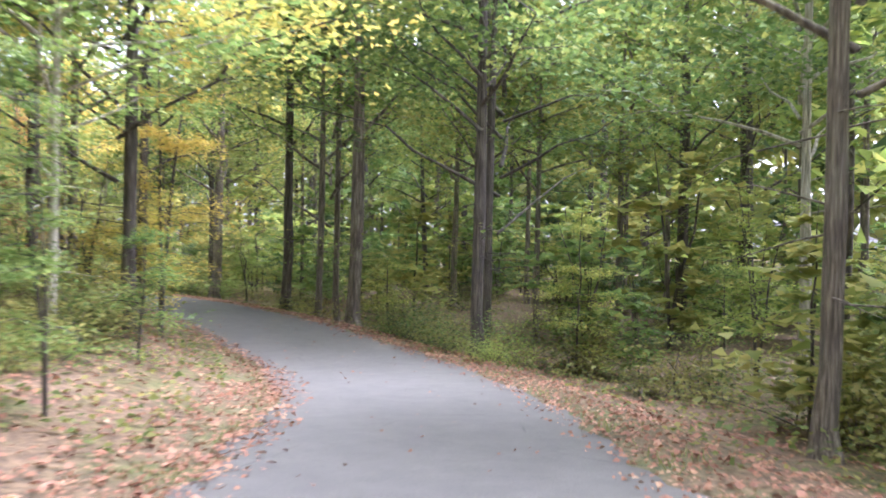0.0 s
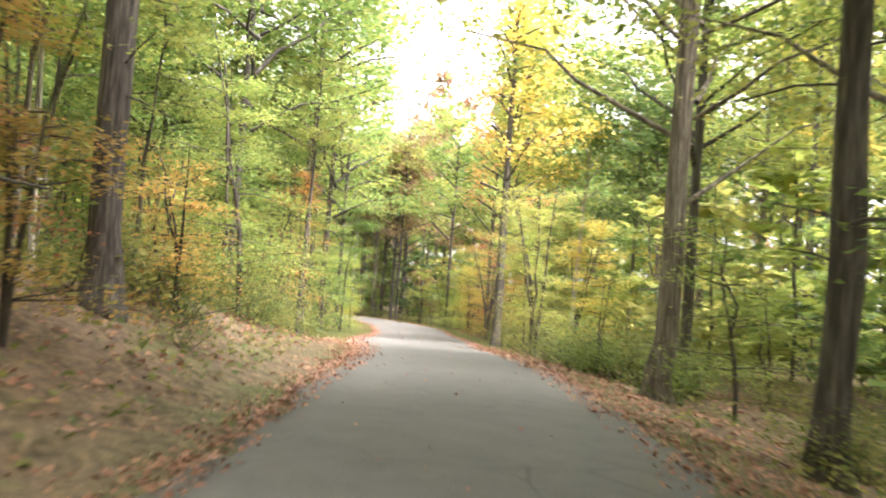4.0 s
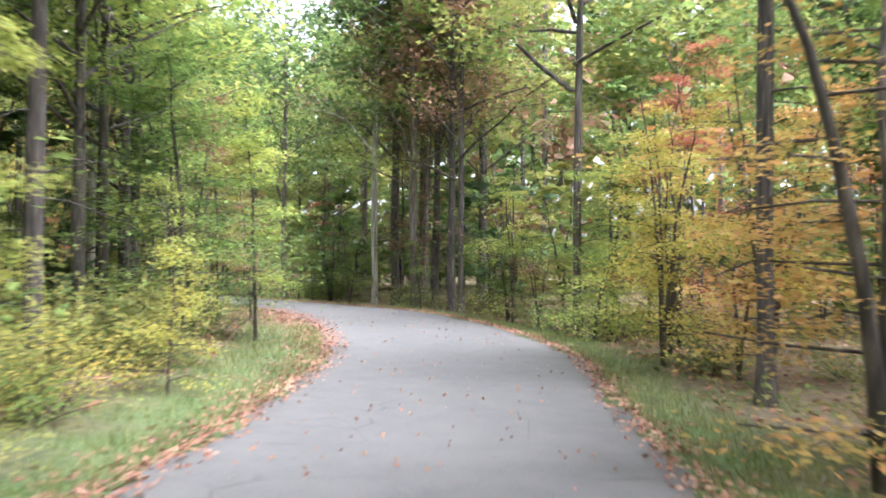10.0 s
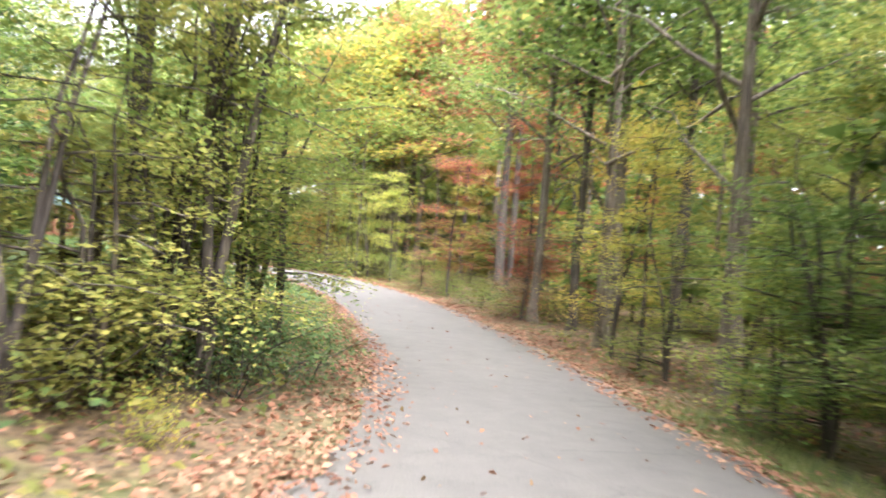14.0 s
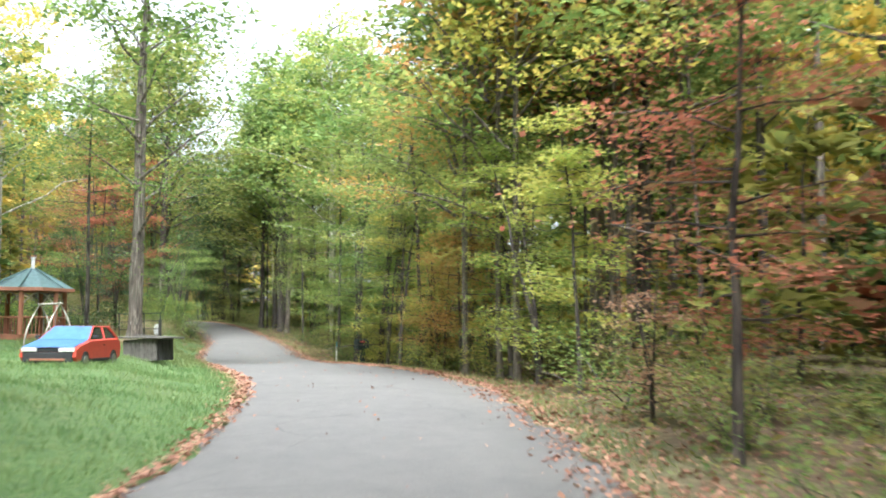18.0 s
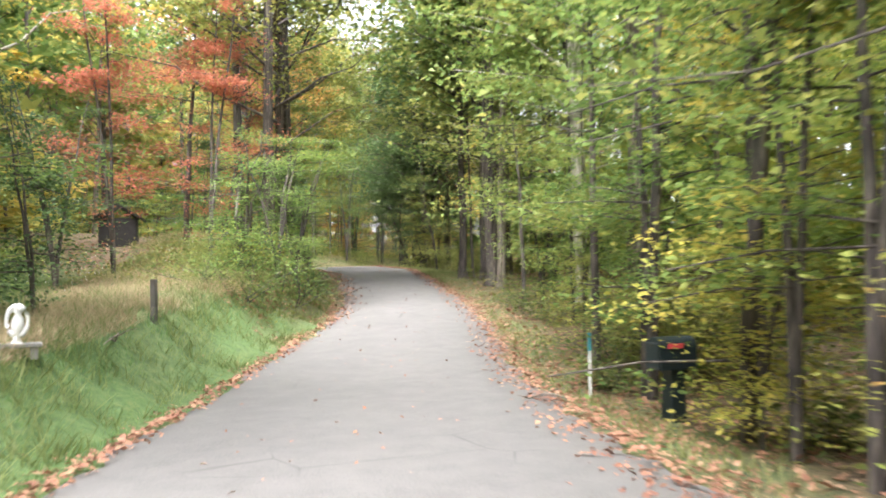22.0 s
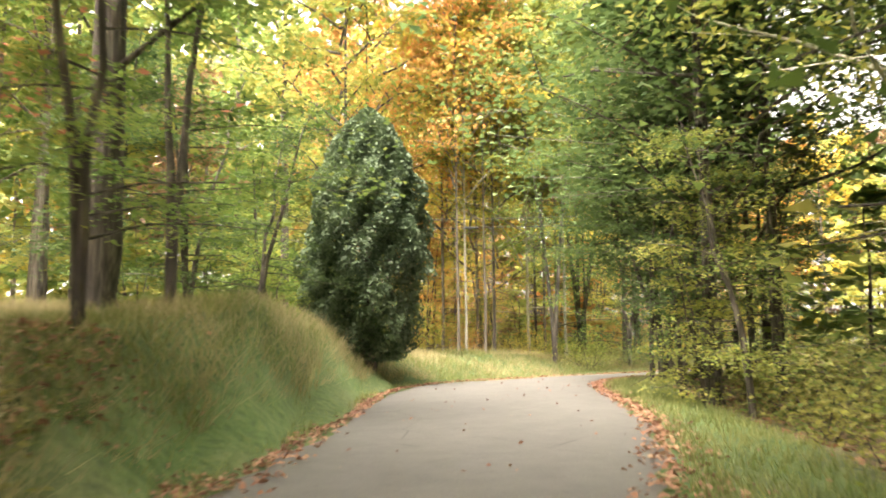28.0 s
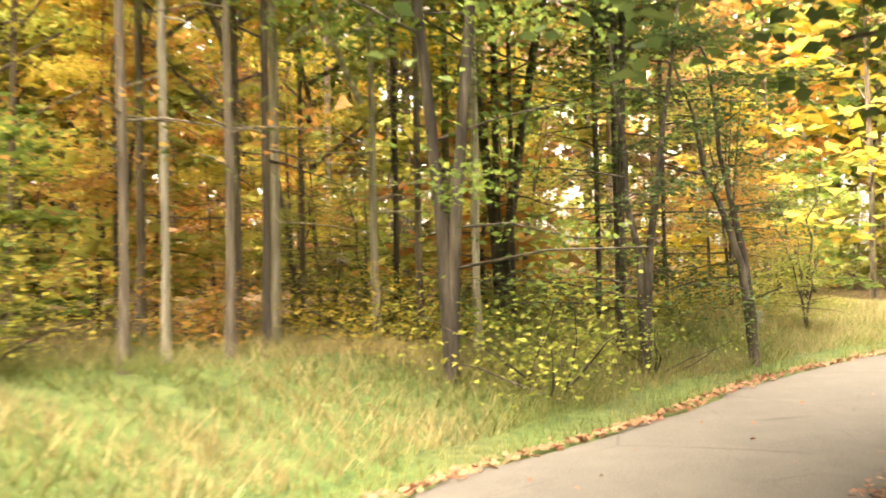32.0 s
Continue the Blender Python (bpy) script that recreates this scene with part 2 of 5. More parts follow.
def mesh_of(name, verts, faces, material, smooth=False):
    """A mesh from arrays; faces is an (n, 3) or (n, 4) array."""
    me = bpy.data.meshes.new(name)
    verts, faces = np.asarray(verts, np.float32), np.asarray(faces, np.int32)
    k = faces.shape[1]
    me.vertices.add(len(verts))
    me.vertices.foreach_set("co", verts.ravel())
    me.loops.add(faces.size)
    me.loops.foreach_set("vertex_index", faces.ravel())
    me.polygons.add(len(faces))
    me.polygons.foreach_set("loop_start", np.arange(0, faces.size, k, dtype=np.int32))
    me.polygons.foreach_set("loop_total", np.full(len(faces), k, np.int32))
    me.update(calc_edges=True)
    me.validate()
    if smooth:
        me.polygons.foreach_set("use_smooth", np.ones(len(faces), bool))
    me.materials.append(material)
    return me


def part(name, bm, material, parent, label="", smooth=False):
    """Links a bmesh as one mesh object under a thing or a part."""
    me = bpy.data.meshes.new(name)
    bmesh.ops.recalc_face_normals(bm, faces=bm.faces)
    bm.to_mesh(me)
    bm.free()
    if smooth:
        me.polygons.foreach_set("use_smooth", np.ones(len(me.polygons), bool))
    me.materials.append(material)
    ob = new(name, me)
    ob.parent = parent
    return tagged(ob, label)


def thing(name, m, label, category, group="", kind=""):
    ob = new(name)
    ob.matrix_world = m
    return tagged(ob, label, category, group, kind)


def box(bm, x0, y0, z0, x1, y1, z1, bevel=0.01, m=None):
    r = bmesh.ops.create_cube(bm, size=1)
    vs = r["verts"]
    for v in vs:
        v.co = Vector(((x0 + x1) / 2 + v.co.x * (x1 - x0), (y0 + y1) / 2 + v.co.y * (y1 - y0), (z0 + z1) / 2 + v.co.z * (z1 - z0)))
    if bevel:
        es = list({e for v in vs for e in v.link_edges})
        vs = list({v for f in bmesh.ops.bevel(bm, geom=es, offset=bevel, segments=1, affect="EDGES")["faces"] for v in f.verts} | {v for v in vs if v.is_valid})
    if m is not None:
        bmesh.ops.transform(bm, matrix=m, verts=[v for v in vs if v.is_valid])
    return bm


def rod(bm, a, b, r, r2=None, sides=8):
    a, b = Vector(a), Vector(b)
    g = bmesh.ops.create_cone(bm, cap_ends=True, segments=sides, radius1=r, radius2=r if r2 is None else r2, depth=(b - a).length)
    q = (b - a).to_track_quat("Z", "Y").to_matrix().to_4x4()
    bmesh.ops.transform(bm, matrix=Matrix.Translation((a + b) / 2) @ q, verts=g["verts"])
    return bm


def tube(points, radii, sides=7):
    """Vertices and quads of a tapered tube along points."""
    p = np.asarray(points, float)
    r = np.asarray(radii, float)
    d = np.gradient(p, axis=0)
    d /= np.linalg.norm(d, axis=1)[:, None] + 1e-9
    ref = np.where(np.abs(d[:, 2:3]) > 0.9, [[1.0, 0, 0]], [[0, 0, 1.0]])
    u = np.cross(d, ref)
    u /= np.linalg.norm(u, axis=1)[:, None] + 1e-9
    w = np.cross(d, u)
    a = np.arange(sides) * 2 * math.pi / sides
    v = p[:, None] + r[:, None, None] * (np.cos(a)[None, :, None] * u[:, None] + np.sin(a)[None, :, None] * w[:, None])
    i, j = np.meshgrid(np.arange(len(p) - 1), np.arange(sides), indexing="ij")
    k = (j + 1) % sides
    f = np.stack([i * sides + j, i * sides + k, (i + 1) * sides + k, (i + 1) * sides + j], -1).reshape(-1, 4)
    return v.reshape(-1, 3), f


def joined(pieces):
    vs, fs, n = [], [], 0
    for v, f in pieces:
        vs.append(v)
        fs.append(f + n)
        n += len(v)
    return np.concatenate(vs), np.concatenate(fs)


def leaves(at, size, tilt=0.6, g=rng, long=1.0, hang=0.0, flat=False):
    """Folded leaf blades, one quad each (or one triangle), at the given points."""
    n = len(at)
    yaw = g.uniform(0, 2 * math.pi, n)
    d = np.stack([np.cos(yaw), np.sin(yaw), g.normal(-hang, tilt * 0.6, n)], -1)
    d /= np.linalg.norm(d, axis=1)[:, None]
    side = np.stack([-np.sin(yaw), np.cos(yaw), g.normal(0, tilt, n)], -1)
    side /= np.linalg.norm(side, axis=1)[:, None]
    up = np.cross(d, side)
    s = (size * g.uniform(0.6, 1.35, n))[:, None]
    base = at - d * s * 0.5 * long
    tip = at + d * s * 0.5 * long
    lift = up * s * 0.12
    if flat:
        return np.stack([base + side * s * 0.3, tip, at - side * s * 0.55 + lift], 1).reshape(-1, 3), np.arange(3 * n).reshape(-1, 3)
    v = np.stack([base, at + side * s * 0.36 + lift + d * s * 0.05, tip, at - side * s * 0.36 + lift + d * s * 0.05], 1).reshape(-1, 3)
    return v, np.arange(4 * n).reshape(-1, 4)


# ---- the lie of the land ----
# Middle of the road: x, y, z, width.
ROAD = np.array([
    (-1.0, -25, 1.26, 5.2), (-0.2, 0, -0.03, 5.2), (-0.3, 12.2, -0.8, 5.2), (-1.9, 21.6, -1.17, 5.1), (-7.5, 32.3, -0.9, 4.9),
    (-13.3, 40.6, -0.83, 4.8), (-19.3, 48.5, -1.04, 4.9), (-25.9, 56.1, -1.39, 5.4), (-32.9, 65.5, -1.8, 5.4), (-40.6, 74.9, -2.15, 5.3),
    (-47.3, 82, -2.15, 5.5), (-57.5, 88.3, -2.18, 5.3), (-69, 90.9, -2.32, 4.5), (-81.8, 92, -2.33, 4.9), (-94.8, 91.4, -2.02, 5.0),
    (-106.4, 88.8, -1.7, 5.4), (-117.1, 84.3, -1.74, 5.9), (-128, 79, -1.88, 5.4), (-138.2, 74.7, -1.15, 4.2), (-146.6, 69.7, -0.34, 4.0),
    (-155.2, 64.2, 0.07, 4.8), (-162.5, 58.8, 0.24, 4.9), (-168.3, 57.05, 0.26, 3.6), (-172.8, 57.3, 0.28, 3.0), (-178.3, 57.9, 0.32, 2.9), (-190, 61.5, 0.4, 3.4)])


def spline(p, step=0.5):
    q = np.vstack([2 * p[0] - p[1], p, 2 * p[-1] - p[-2]])
    out = []
    for a, b, c, d in zip(q[:-3], q[1:-2], q[2:-1], q[3:]):
        n = max(2, int(np.linalg.norm((c - b)[:2]) / step))
        t = (np.arange(n) / n)[:, None]
        out.append(0.5 * (2 * b + (c - a) * t + (2 * a - 5 * b + 4 * c - d) * t**2 + (3 * b - a - 3 * c + d) * t**3))
    return np.vstack(out + [p[-1:]])


LINE = spline(ROAD)
ALONG = np.r_[0, np.cumsum(np.linalg.norm(np.diff(LINE[:, :2], axis=0), axis=1))]
HEAD = np.gradient(LINE[:, :2], axis=0)
HEAD /= np.linalg.norm(HEAD, axis=1)[:, None]
RIGHT = np.stack([HEAD[:, 1], -HEAD[:, 0]], -1)
# Height of the banks four metres from the road's edge: way along the road, left, right.
BANKS = np.array([(0, 0.1, -0.3), (36, 0.15, -0.5), (46, 0.7, -0.6), (56, 1.3, -0.7), (70, 1.2, -0.5), (84, 0.5, -0.3), (100, 0.2, -0.2), (128, 0.2, -0.2), (136, 0.5, -0.3),
                  (148, 0.3, -0.1), (180, 0.4, 0.1), (187, 0.45, 0.0), (192, 0.55, 0.0), (196, 0.7, 0.0), (201, 0.95, -0.1), (208, 1.25, -0.2), (215, 1.35, -0.1), (222, 1.5, 0.0), (232, 1.6, -0.1), (240, 2.0, -0.5), (245, 1.75, -0.5), (249, 1.1, -0.4), (256, 0.65, -0.2), (264, 0.4, 0.1), (290, 0.2, 0.2)])


def where(x, y):
    """Way along the road, distance to the right of its middle, road height and half width, for arrays of places."""
    x, y = np.atleast_1d(np.asarray(x, float)), np.atleast_1d(np.asarray(y, float))
    k = np.empty(len(x), int)
    for i in range(0, len(x), 4000):
        k[i:i + 4000] = ((x[i:i + 4000, None] - LINE[None, :, 0]) ** 2 + (y[i:i + 4000, None] - LINE[None, :, 1]) ** 2).argmin(1)
    off = np.stack([x, y], -1) - LINE[k, :2]
    d = (off * RIGHT[k]).sum(1)
    far = np.linalg.norm(off, axis=1)
    return ALONG[k], np.where(d < 0, -far, far), LINE[k, 2], LINE[k, 3] / 2


def wavy(x, y):
    return 0.10 * np.sin(x * 0.9 + 1.3 * np.sin(y * 0.5)) * np.sin(y * 0.8 + 0.7) + 0.05 * np.sin(x * 2.3 + y * 1.7) + 0.3 * np.sin(x * 0.11 + 2) * np.sin(y * 0.13)


def height(x, y):
    s, d, z, w = where(x, y)
    out = np.abs(d) - w
    left, right = np.interp(s, BANKS[:, 0], BANKS[:, 1]), np.interp(s, BANKS[:, 0], BANKS[:, 2])
    reach = np.where(d < 0, np.interp(s, [188, 199, 228, 236, 247, 253], [3.6, 1.7, 1.9, 1.2, 1.3, 3.0]), 3.6)
    t = np.clip((out - 0.35) / reach, 0, 1)
    t = t * t * (3 - 2 * t)
    more = np.clip(out - 4, 0, 40)
    bank = np.where(d < 0, left, right)
    calm = np.where(d < 0, np.interp(s, [188, 199, 224, 240], [1, 0.3, 0.3, 1]), 1.0)
    return z - 0.035 + bank * t + calm * (more * np.where(d < 0, 0.025, 0.01) + np.asarray(wavy(np.atleast_1d(x), np.atleast_1d(y))) * np.clip((out - 0.4) / 3, 0, 1))


def ground_z(x, y):
    return float(height([x], [y])[0])


def meadow(x, y):
    """How grassy a place is, 0 to 1."""
    s, d, _, w = where(x, y)
    out = np.abs(d) - w
    v = np.zeros(len(s))

    def strip(side, s0, s1, wide, much=1.0):
        inside = np.clip((s - s0) / 4, 0, 1) * np.clip((s1 - s) / 4, 0, 1) * np.clip((wide - out) / 1.0, 0, 1) * (d * side > 0)
        np.maximum(v, inside * much, out=v)

    strip(-1, 0, 300, 0.9, 0.35)
    strip(1, 0, 300, 0.9, 0.4)
    strip(-1, 88, 132, 2.6, 0.8)
    strip(1, 92, 150, 1.8, 0.9)
    strip(-1, 149, 219, 12, 1.0)
    strip(1, 170, 232, 1.6, 0.6)
    strip(-1, 213, 232, 0.8, 0.7)
    strip(-1, 229, 300, 8, 0.9)
    strip(1, 226, 300, 2.6, 0.9)
    return np.clip(v + 0.25 * (v > 0) * np.sin(np.asarray(x) * 1.7) * np.sin(np.asarray(y) * 2.1), 0, 1)


# ---- ground and road ----
def axis(a, b, step):
    inner = np.arange(a, b + step, step)
    grow = np.cumsum(2.0 * 1.28 ** np.arange(24))
    return np.r_[a - grow[::-1], inner, b + grow]


gx, gy = axis(-225, 45, 1.15), axis(-35, 135, 1.15)
X, Y = np.meshgrid(gx, gy, indexing="ij")
Z = height(X.ravel(), Y.ravel())
i, j = np.meshgrid(np.arange(len(gx) - 1), np.arange(len(gy) - 1), indexing="ij")
n = len(gy)
F = np.stack([i * n + j, (i + 1) * n + j, (i + 1) * n + j + 1, i * n + j + 1], -1).reshape(-1, 4)
gm = mesh_of("ground", np.stack([X.ravel(), Y.ravel(), Z], -1), F, SOIL, True)
gm.attributes.new("grass", "FLOAT", "POINT").data.foreach_set("value", meadow(X.ravel(), Y.ravel()).astype(np.float32))
tagged(new("ground", gm), "leaf-strewn forest floor with grassy verges", "ground", kind="structure")

ACROSS = 15
u = np.linspace(-1, 1, ACROSS)
ragged = 0.10 * np.sin(ALONG * 1.9) + 0.07 * np.sin(ALONG * 4.3 + 1) + 0.05 * rng.normal(size=len(ALONG))
half = LINE[:, 3] / 2
rv = LINE[:, None, :2] + RIGHT[:, None] * (u[None] * half[:, None] + np.where(np.abs(u)[None] > 0.99, np.sign(u)[None] * ragged[:, None], 0))[..., None]
rz = LINE[:, 2][:, None] + 0.035 * (1 - u[None] ** 2) - 0.045 * (np.abs(u)[None] > 0.99) + 0.012 * np.sin(ALONG * 0.8)[:, None] * u[None]
RV = np.concatenate([rv, rz[..., None]], -1).reshape(-1, 3)
i, j = np.meshgrid(np.arange(len(LINE) - 1), np.arange(ACROSS - 1), indexing="ij")
RF = np.stack([i * ACROSS + j, i * ACROSS + j + 1, (i + 1) * ACROSS + j + 1, (i + 1) * ACROSS + j], -1).reshape(-1, 4)
tagged(new("road", mesh_of("road", RV, RF, ASPHALT, True)), "narrow worn grey asphalt road with ragged edges", "road", kind="structure")

# ---- trees ----


def limb_path(start, yaw, rise, length, g, n=5, droop=0.0):
    t = np.linspace(0, 1, n)[:, None]
    d = np.array([math.cos(yaw) * math.cos(rise), math.sin(yaw) * math.cos(rise), math.sin(rise)])
    p = start + d * length * t + g.normal(0, 0.05 * length, (n, 3)) * t
    p[:, 2] += (-droop * t[:, 0] ** 2) * length
    return p


def tall_tree(seed, low, spread, count, size, far=False):
    """Trunk (1 m thick, 17 m high), boughs and crown of a forest hardwood."""
    g = np.random.default_rng(seed)
    h = 17.0
    z = np.array([-0.8, 0, 0.15, 0.5, 1.2, 2.5, 4, 6, 8, 10, 12, 14, 15.5, h])
    sway = np.cumsum(g.normal(0, 0.05, (len(z), 2)), axis=0) * (z[:, None] > 1)
    axis_ = np.c_[sway, z]
    r = 0.5 * np.interp(z, [-0.8, 0, 0.15, 0.5, 1.2, 6, 12, h], [1.75, 1.6, 1.35, 1.12, 1.0, 0.8, 0.5, 0.06])
    wob = axis_.copy()
    v, f = tube(wob[::2] if far else wob, r[::2] if far else r, 7 if far else 12)
    v[:, :2] += 0.05 * np.stack([np.sin(v[:, 2] * 3 + v[:, 0] * 5), np.cos(v[:, 2] * 2.3 + v[:, 1] * 5)], -1)
    trunk = mesh_of("trunk", v, f, BARK, True)
    woods, tips = [], []
    many = 14 if far else 24
    for k in range(many):
        zb = low + (h - low - 0.5) * (k / many) ** 0.85 + g.uniform(-0.3, 0.3)
        yaw, rise = k * 2.4 + g.uniform(-0.4, 0.4), g.uniform(0.3, 0.85) + 0.25 * (zb / h)
        ln = spread * g.uniform(0.5, 1.05) * (1.0 - 0.55 * max(0, (zb - 9) / 8))
        c = np.array([np.interp(zb, z, sway[:, 0]), np.interp(zb, z, sway[:, 1]), zb])
        p = limb_path(c, yaw, rise, ln, g, 5, 0.15)
        woods.append(tube(p[::2] if far else p, (np.linspace(0.055, 0.012, 5) * (0.6 + ln / spread * 0.6))[:: 2 if far else 1], 3 if far else 4))
        for q in (0.45, 0.65, 0.85, 1.0):
            b = p[0] + (p[-1] - p[0]) * q
            tips.append(b)
            side = limb_path(b, yaw + g.choice([-1, 1]) * g.uniform(0.5, 1.1), g.uniform(-0.1, 0.5), ln * 0.4, g, 3)
            if not far and q in (0.65, 1.0):
                woods.append(tube(side[[0, 2]], (0.018, 0.006), 3))
            tips += [side[1], side[2]]
    for k in range(7):
        zb, yaw = g.uniform(2.2, low), g.uniform(0, 6.28)
        p = limb_path(np.array([0, 0, zb]), yaw, g.uniform(-0.3, 0.5), g.uniform(0.5, 1.6), g, 4, 0.2)
        woods.append(tube(p, (0.02, 0.015, 0.01, 0.005), 4))
        if k < 3:
            tips.append(p[-1])
    bv, bf = joined(woods)
    boughs = mesh_of("boughs", bv, bf, BARK, True)
    tips = np.array(tips)
    chance = np.interp(tips[:, 2], [4, 9, 17], [1.0, 1.0, 1.0] if far else [2.2, 1.5, 0.7])
    pick = tips[g.choice(len(tips), count, p=chance / chance.sum())]
    at = pick + g.normal(0, 1, (count, 3)) * [0.5, 0.5, 0.2]
    grow = 1.0 if far else np.interp(at[:, 2], [4, 7, 12], [0.44, 0.54, 0.95])
    lv, lf = leaves(at, size * grow, 0.7, g, hang=0.25, flat=True)
    return trunk, boughs, mesh_of("crown", lv, lf, LEAF["green"])


def small_tree(seed, count, size, stems=1, bushy=False, h=6.0, twigs=True):
    """Stems and layered crown of an understorey tree of height h."""
    g = np.random.default_rng(seed)
    e = h / 6.0
    woods, tips = [], []
    for s in range(stems):
        a = g.uniform(0, 6.28)
        top = np.array([math.cos(a), math.sin(a), 0]) * (0.9 if stems > 1 else 0.3) * e
        n = 8
        t = np.linspace(0, 1, n)[:, None]
        p = top * t**1.5 + np.array([0, 0, h * g.uniform(0.85, 1.0)]) * t + g.normal(0, 0.05, (n, 3)) * t
        p[0, 2] = -0.15
        woods.append(tube(p, np.linspace(0.05, 0.008, n) * e**0.6, 6))
        for k in range(int(19 * e**0.8) // stems + 4):
            q = g.uniform(0.08 if bushy else 0.2, 0.98)
            c = p[0] + (p[-1] - p[0]) * q
            c = np.array([np.interp(q, t[:, 0], p[:, m]) for m in range(3)])
            yaw = k * 2.4 + g.uniform(-0.5, 0.5)
            ln = g.uniform(0.9, 2.1) * (1.1 - 0.75 * q) * e**0.75
            b = limb_path(c, yaw, g.uniform(0.0, 0.45), ln, g, 4, 0.25)
            if twigs:
                woods.append(tube(b, (0.018, 0.013, 0.009, 0.004), 3))
            for f in (0.35, 0.6, 0.8, 1.0):
                tips.append((b[0] + (b[-1] - b[0]) * f, 0.13 + 0.15 * ln * f))
    wv, wf = joined(woods)
    idx = g.integers(0, len(tips), count)
    pts, sp = np.array([p for p, _ in tips])[idx], np.array([s for _, s in tips])[idx]
    at = pts + g.normal(0, 1, (count, 3)) * np.stack([sp, sp, sp * 0.3 + 0.02], -1)
    at[:, 2] = np.maximum(at[:, 2], 0.15)
    lv, lf = leaves(at, size, 0.45, g, hang=0.3, flat=not twigs)
    return mesh_of("stem", wv, wf, BARK, True), mesh_of("crown", lv, lf, LEAF["green"])


def low_bush(seed, count, size, h=1.2):
    g = np.random.default_rng(seed)
    woods, tips = [], []
    for k in range(9):
        p = limb_path(np.zeros(3) + [g.normal(0, 0.12), g.normal(0, 0.12), -0.05], k * 2.4, g.uniform(0.5, 1.4), h * g.uniform(0.6, 1.15), g, 4, 0.1)
        woods.append(tube(p, (0.012, 0.009, 0.006, 0.003), 4))
        tips += [p[1], p[2], p[3], p[3]]
    wv, wf = joined(woods)
    at = np.array(tips)[g.integers(0, len(tips), count)] + g.normal(0, 1, (count, 3)) * [0.2, 0.2, 0.13] * h
    at[:, 2] = np.maximum(at[:, 2], 0.05)
    lv, lf = leaves(at, size, 0.5, g, hang=0.2)
    return mesh_of("stem", wv, wf, BARK_DARK, True), mesh_of("foliage", lv, lf, LEAF["bramble"])


TALL = [tall_tree(11, 5.0, 4.6, 6200, 0.245), tall_tree(12, 6.5, 4.3, 5500, 0.25), tall_tree(13, 4.2, 5.2, 6900, 0.235), tall_tree(14, 7.0, 4.4, 5300, 0.255)]
FAR = [tall_tree(21, 5.5, 3.8, 720, 0.70, True), tall_tree(22, 4.5, 4.0, 720, 0.70, True), tall_tree(23, 7.0, 3.6, 680, 0.70, True)]
SMALL = {
    3.5: [small_tree(31, 2000, 0.08, 1, True, 3.5), small_tree(32, 2000, 0.08, 2, True, 3.5), small_tree(33, 2100, 0.078, 3, True, 3.5)],
    6.0: [small_tree(34, 4000, 0.088), small_tree(35, 3900, 0.088, 2), small_tree(36, 4200, 0.085, 1, True), small_tree(37, 4000, 0.088, 3, True)],
    10.0: [small_tree(38, 6600, 0.10, 1, False, 10.0), small_tree(39, 6800, 0.10, 2, True, 10.0)],
}
SMALL_FAR = [small_tree(41, 600, 0.36, 1, True, twigs=False), small_tree(42, 600, 0.36, 2, True, twigs=False)]
BUSH = [low_bush(51, 820, 0.08), low_bush(52, 800, 0.085), low_bush(53, 860, 0.075)]

SMALL_FINE = {
    3.5: [small_tree(131, 3000, 0.056, 2, True, 3.5), small_tree(132, 3000, 0.056, 3, True, 3.5)],
    6.0: [small_tree(134, 5600, 0.062), small_tree(135, 5600, 0.062, 2, True), small_tree(136, 5800, 0.06, 3, True)],
    10.0: [small_tree(138, 8800, 0.072, 1, False, 10.0), small_tree(139, 9000, 0.072, 2, True, 10.0)],
}
BUSH_FINE = [low_bush(151, 1500, 0.048), low_bush(152, 1500, 0.05)]

NAMES = {"green": "green leaves", "dark": "dark green leaves", "lime": "yellow-green leaves", "olive": "olive-yellow leaves", "yellow": "golden yellow leaves",
         "orange": "orange leaves", "red": "red autumn leaves", "rust": "rust-brown leaves", "bramble": "mixed green leaves", "dry": "dry tan stalks", "cedar": "dense dark needles"}
BARKS = {"BARK": (BARK, "grey-brown trunk"), "DARK": (BARK_DARK, "dark trunk"), "PALE": (BARK_PALE, "pale grey trunk")}
planted = []


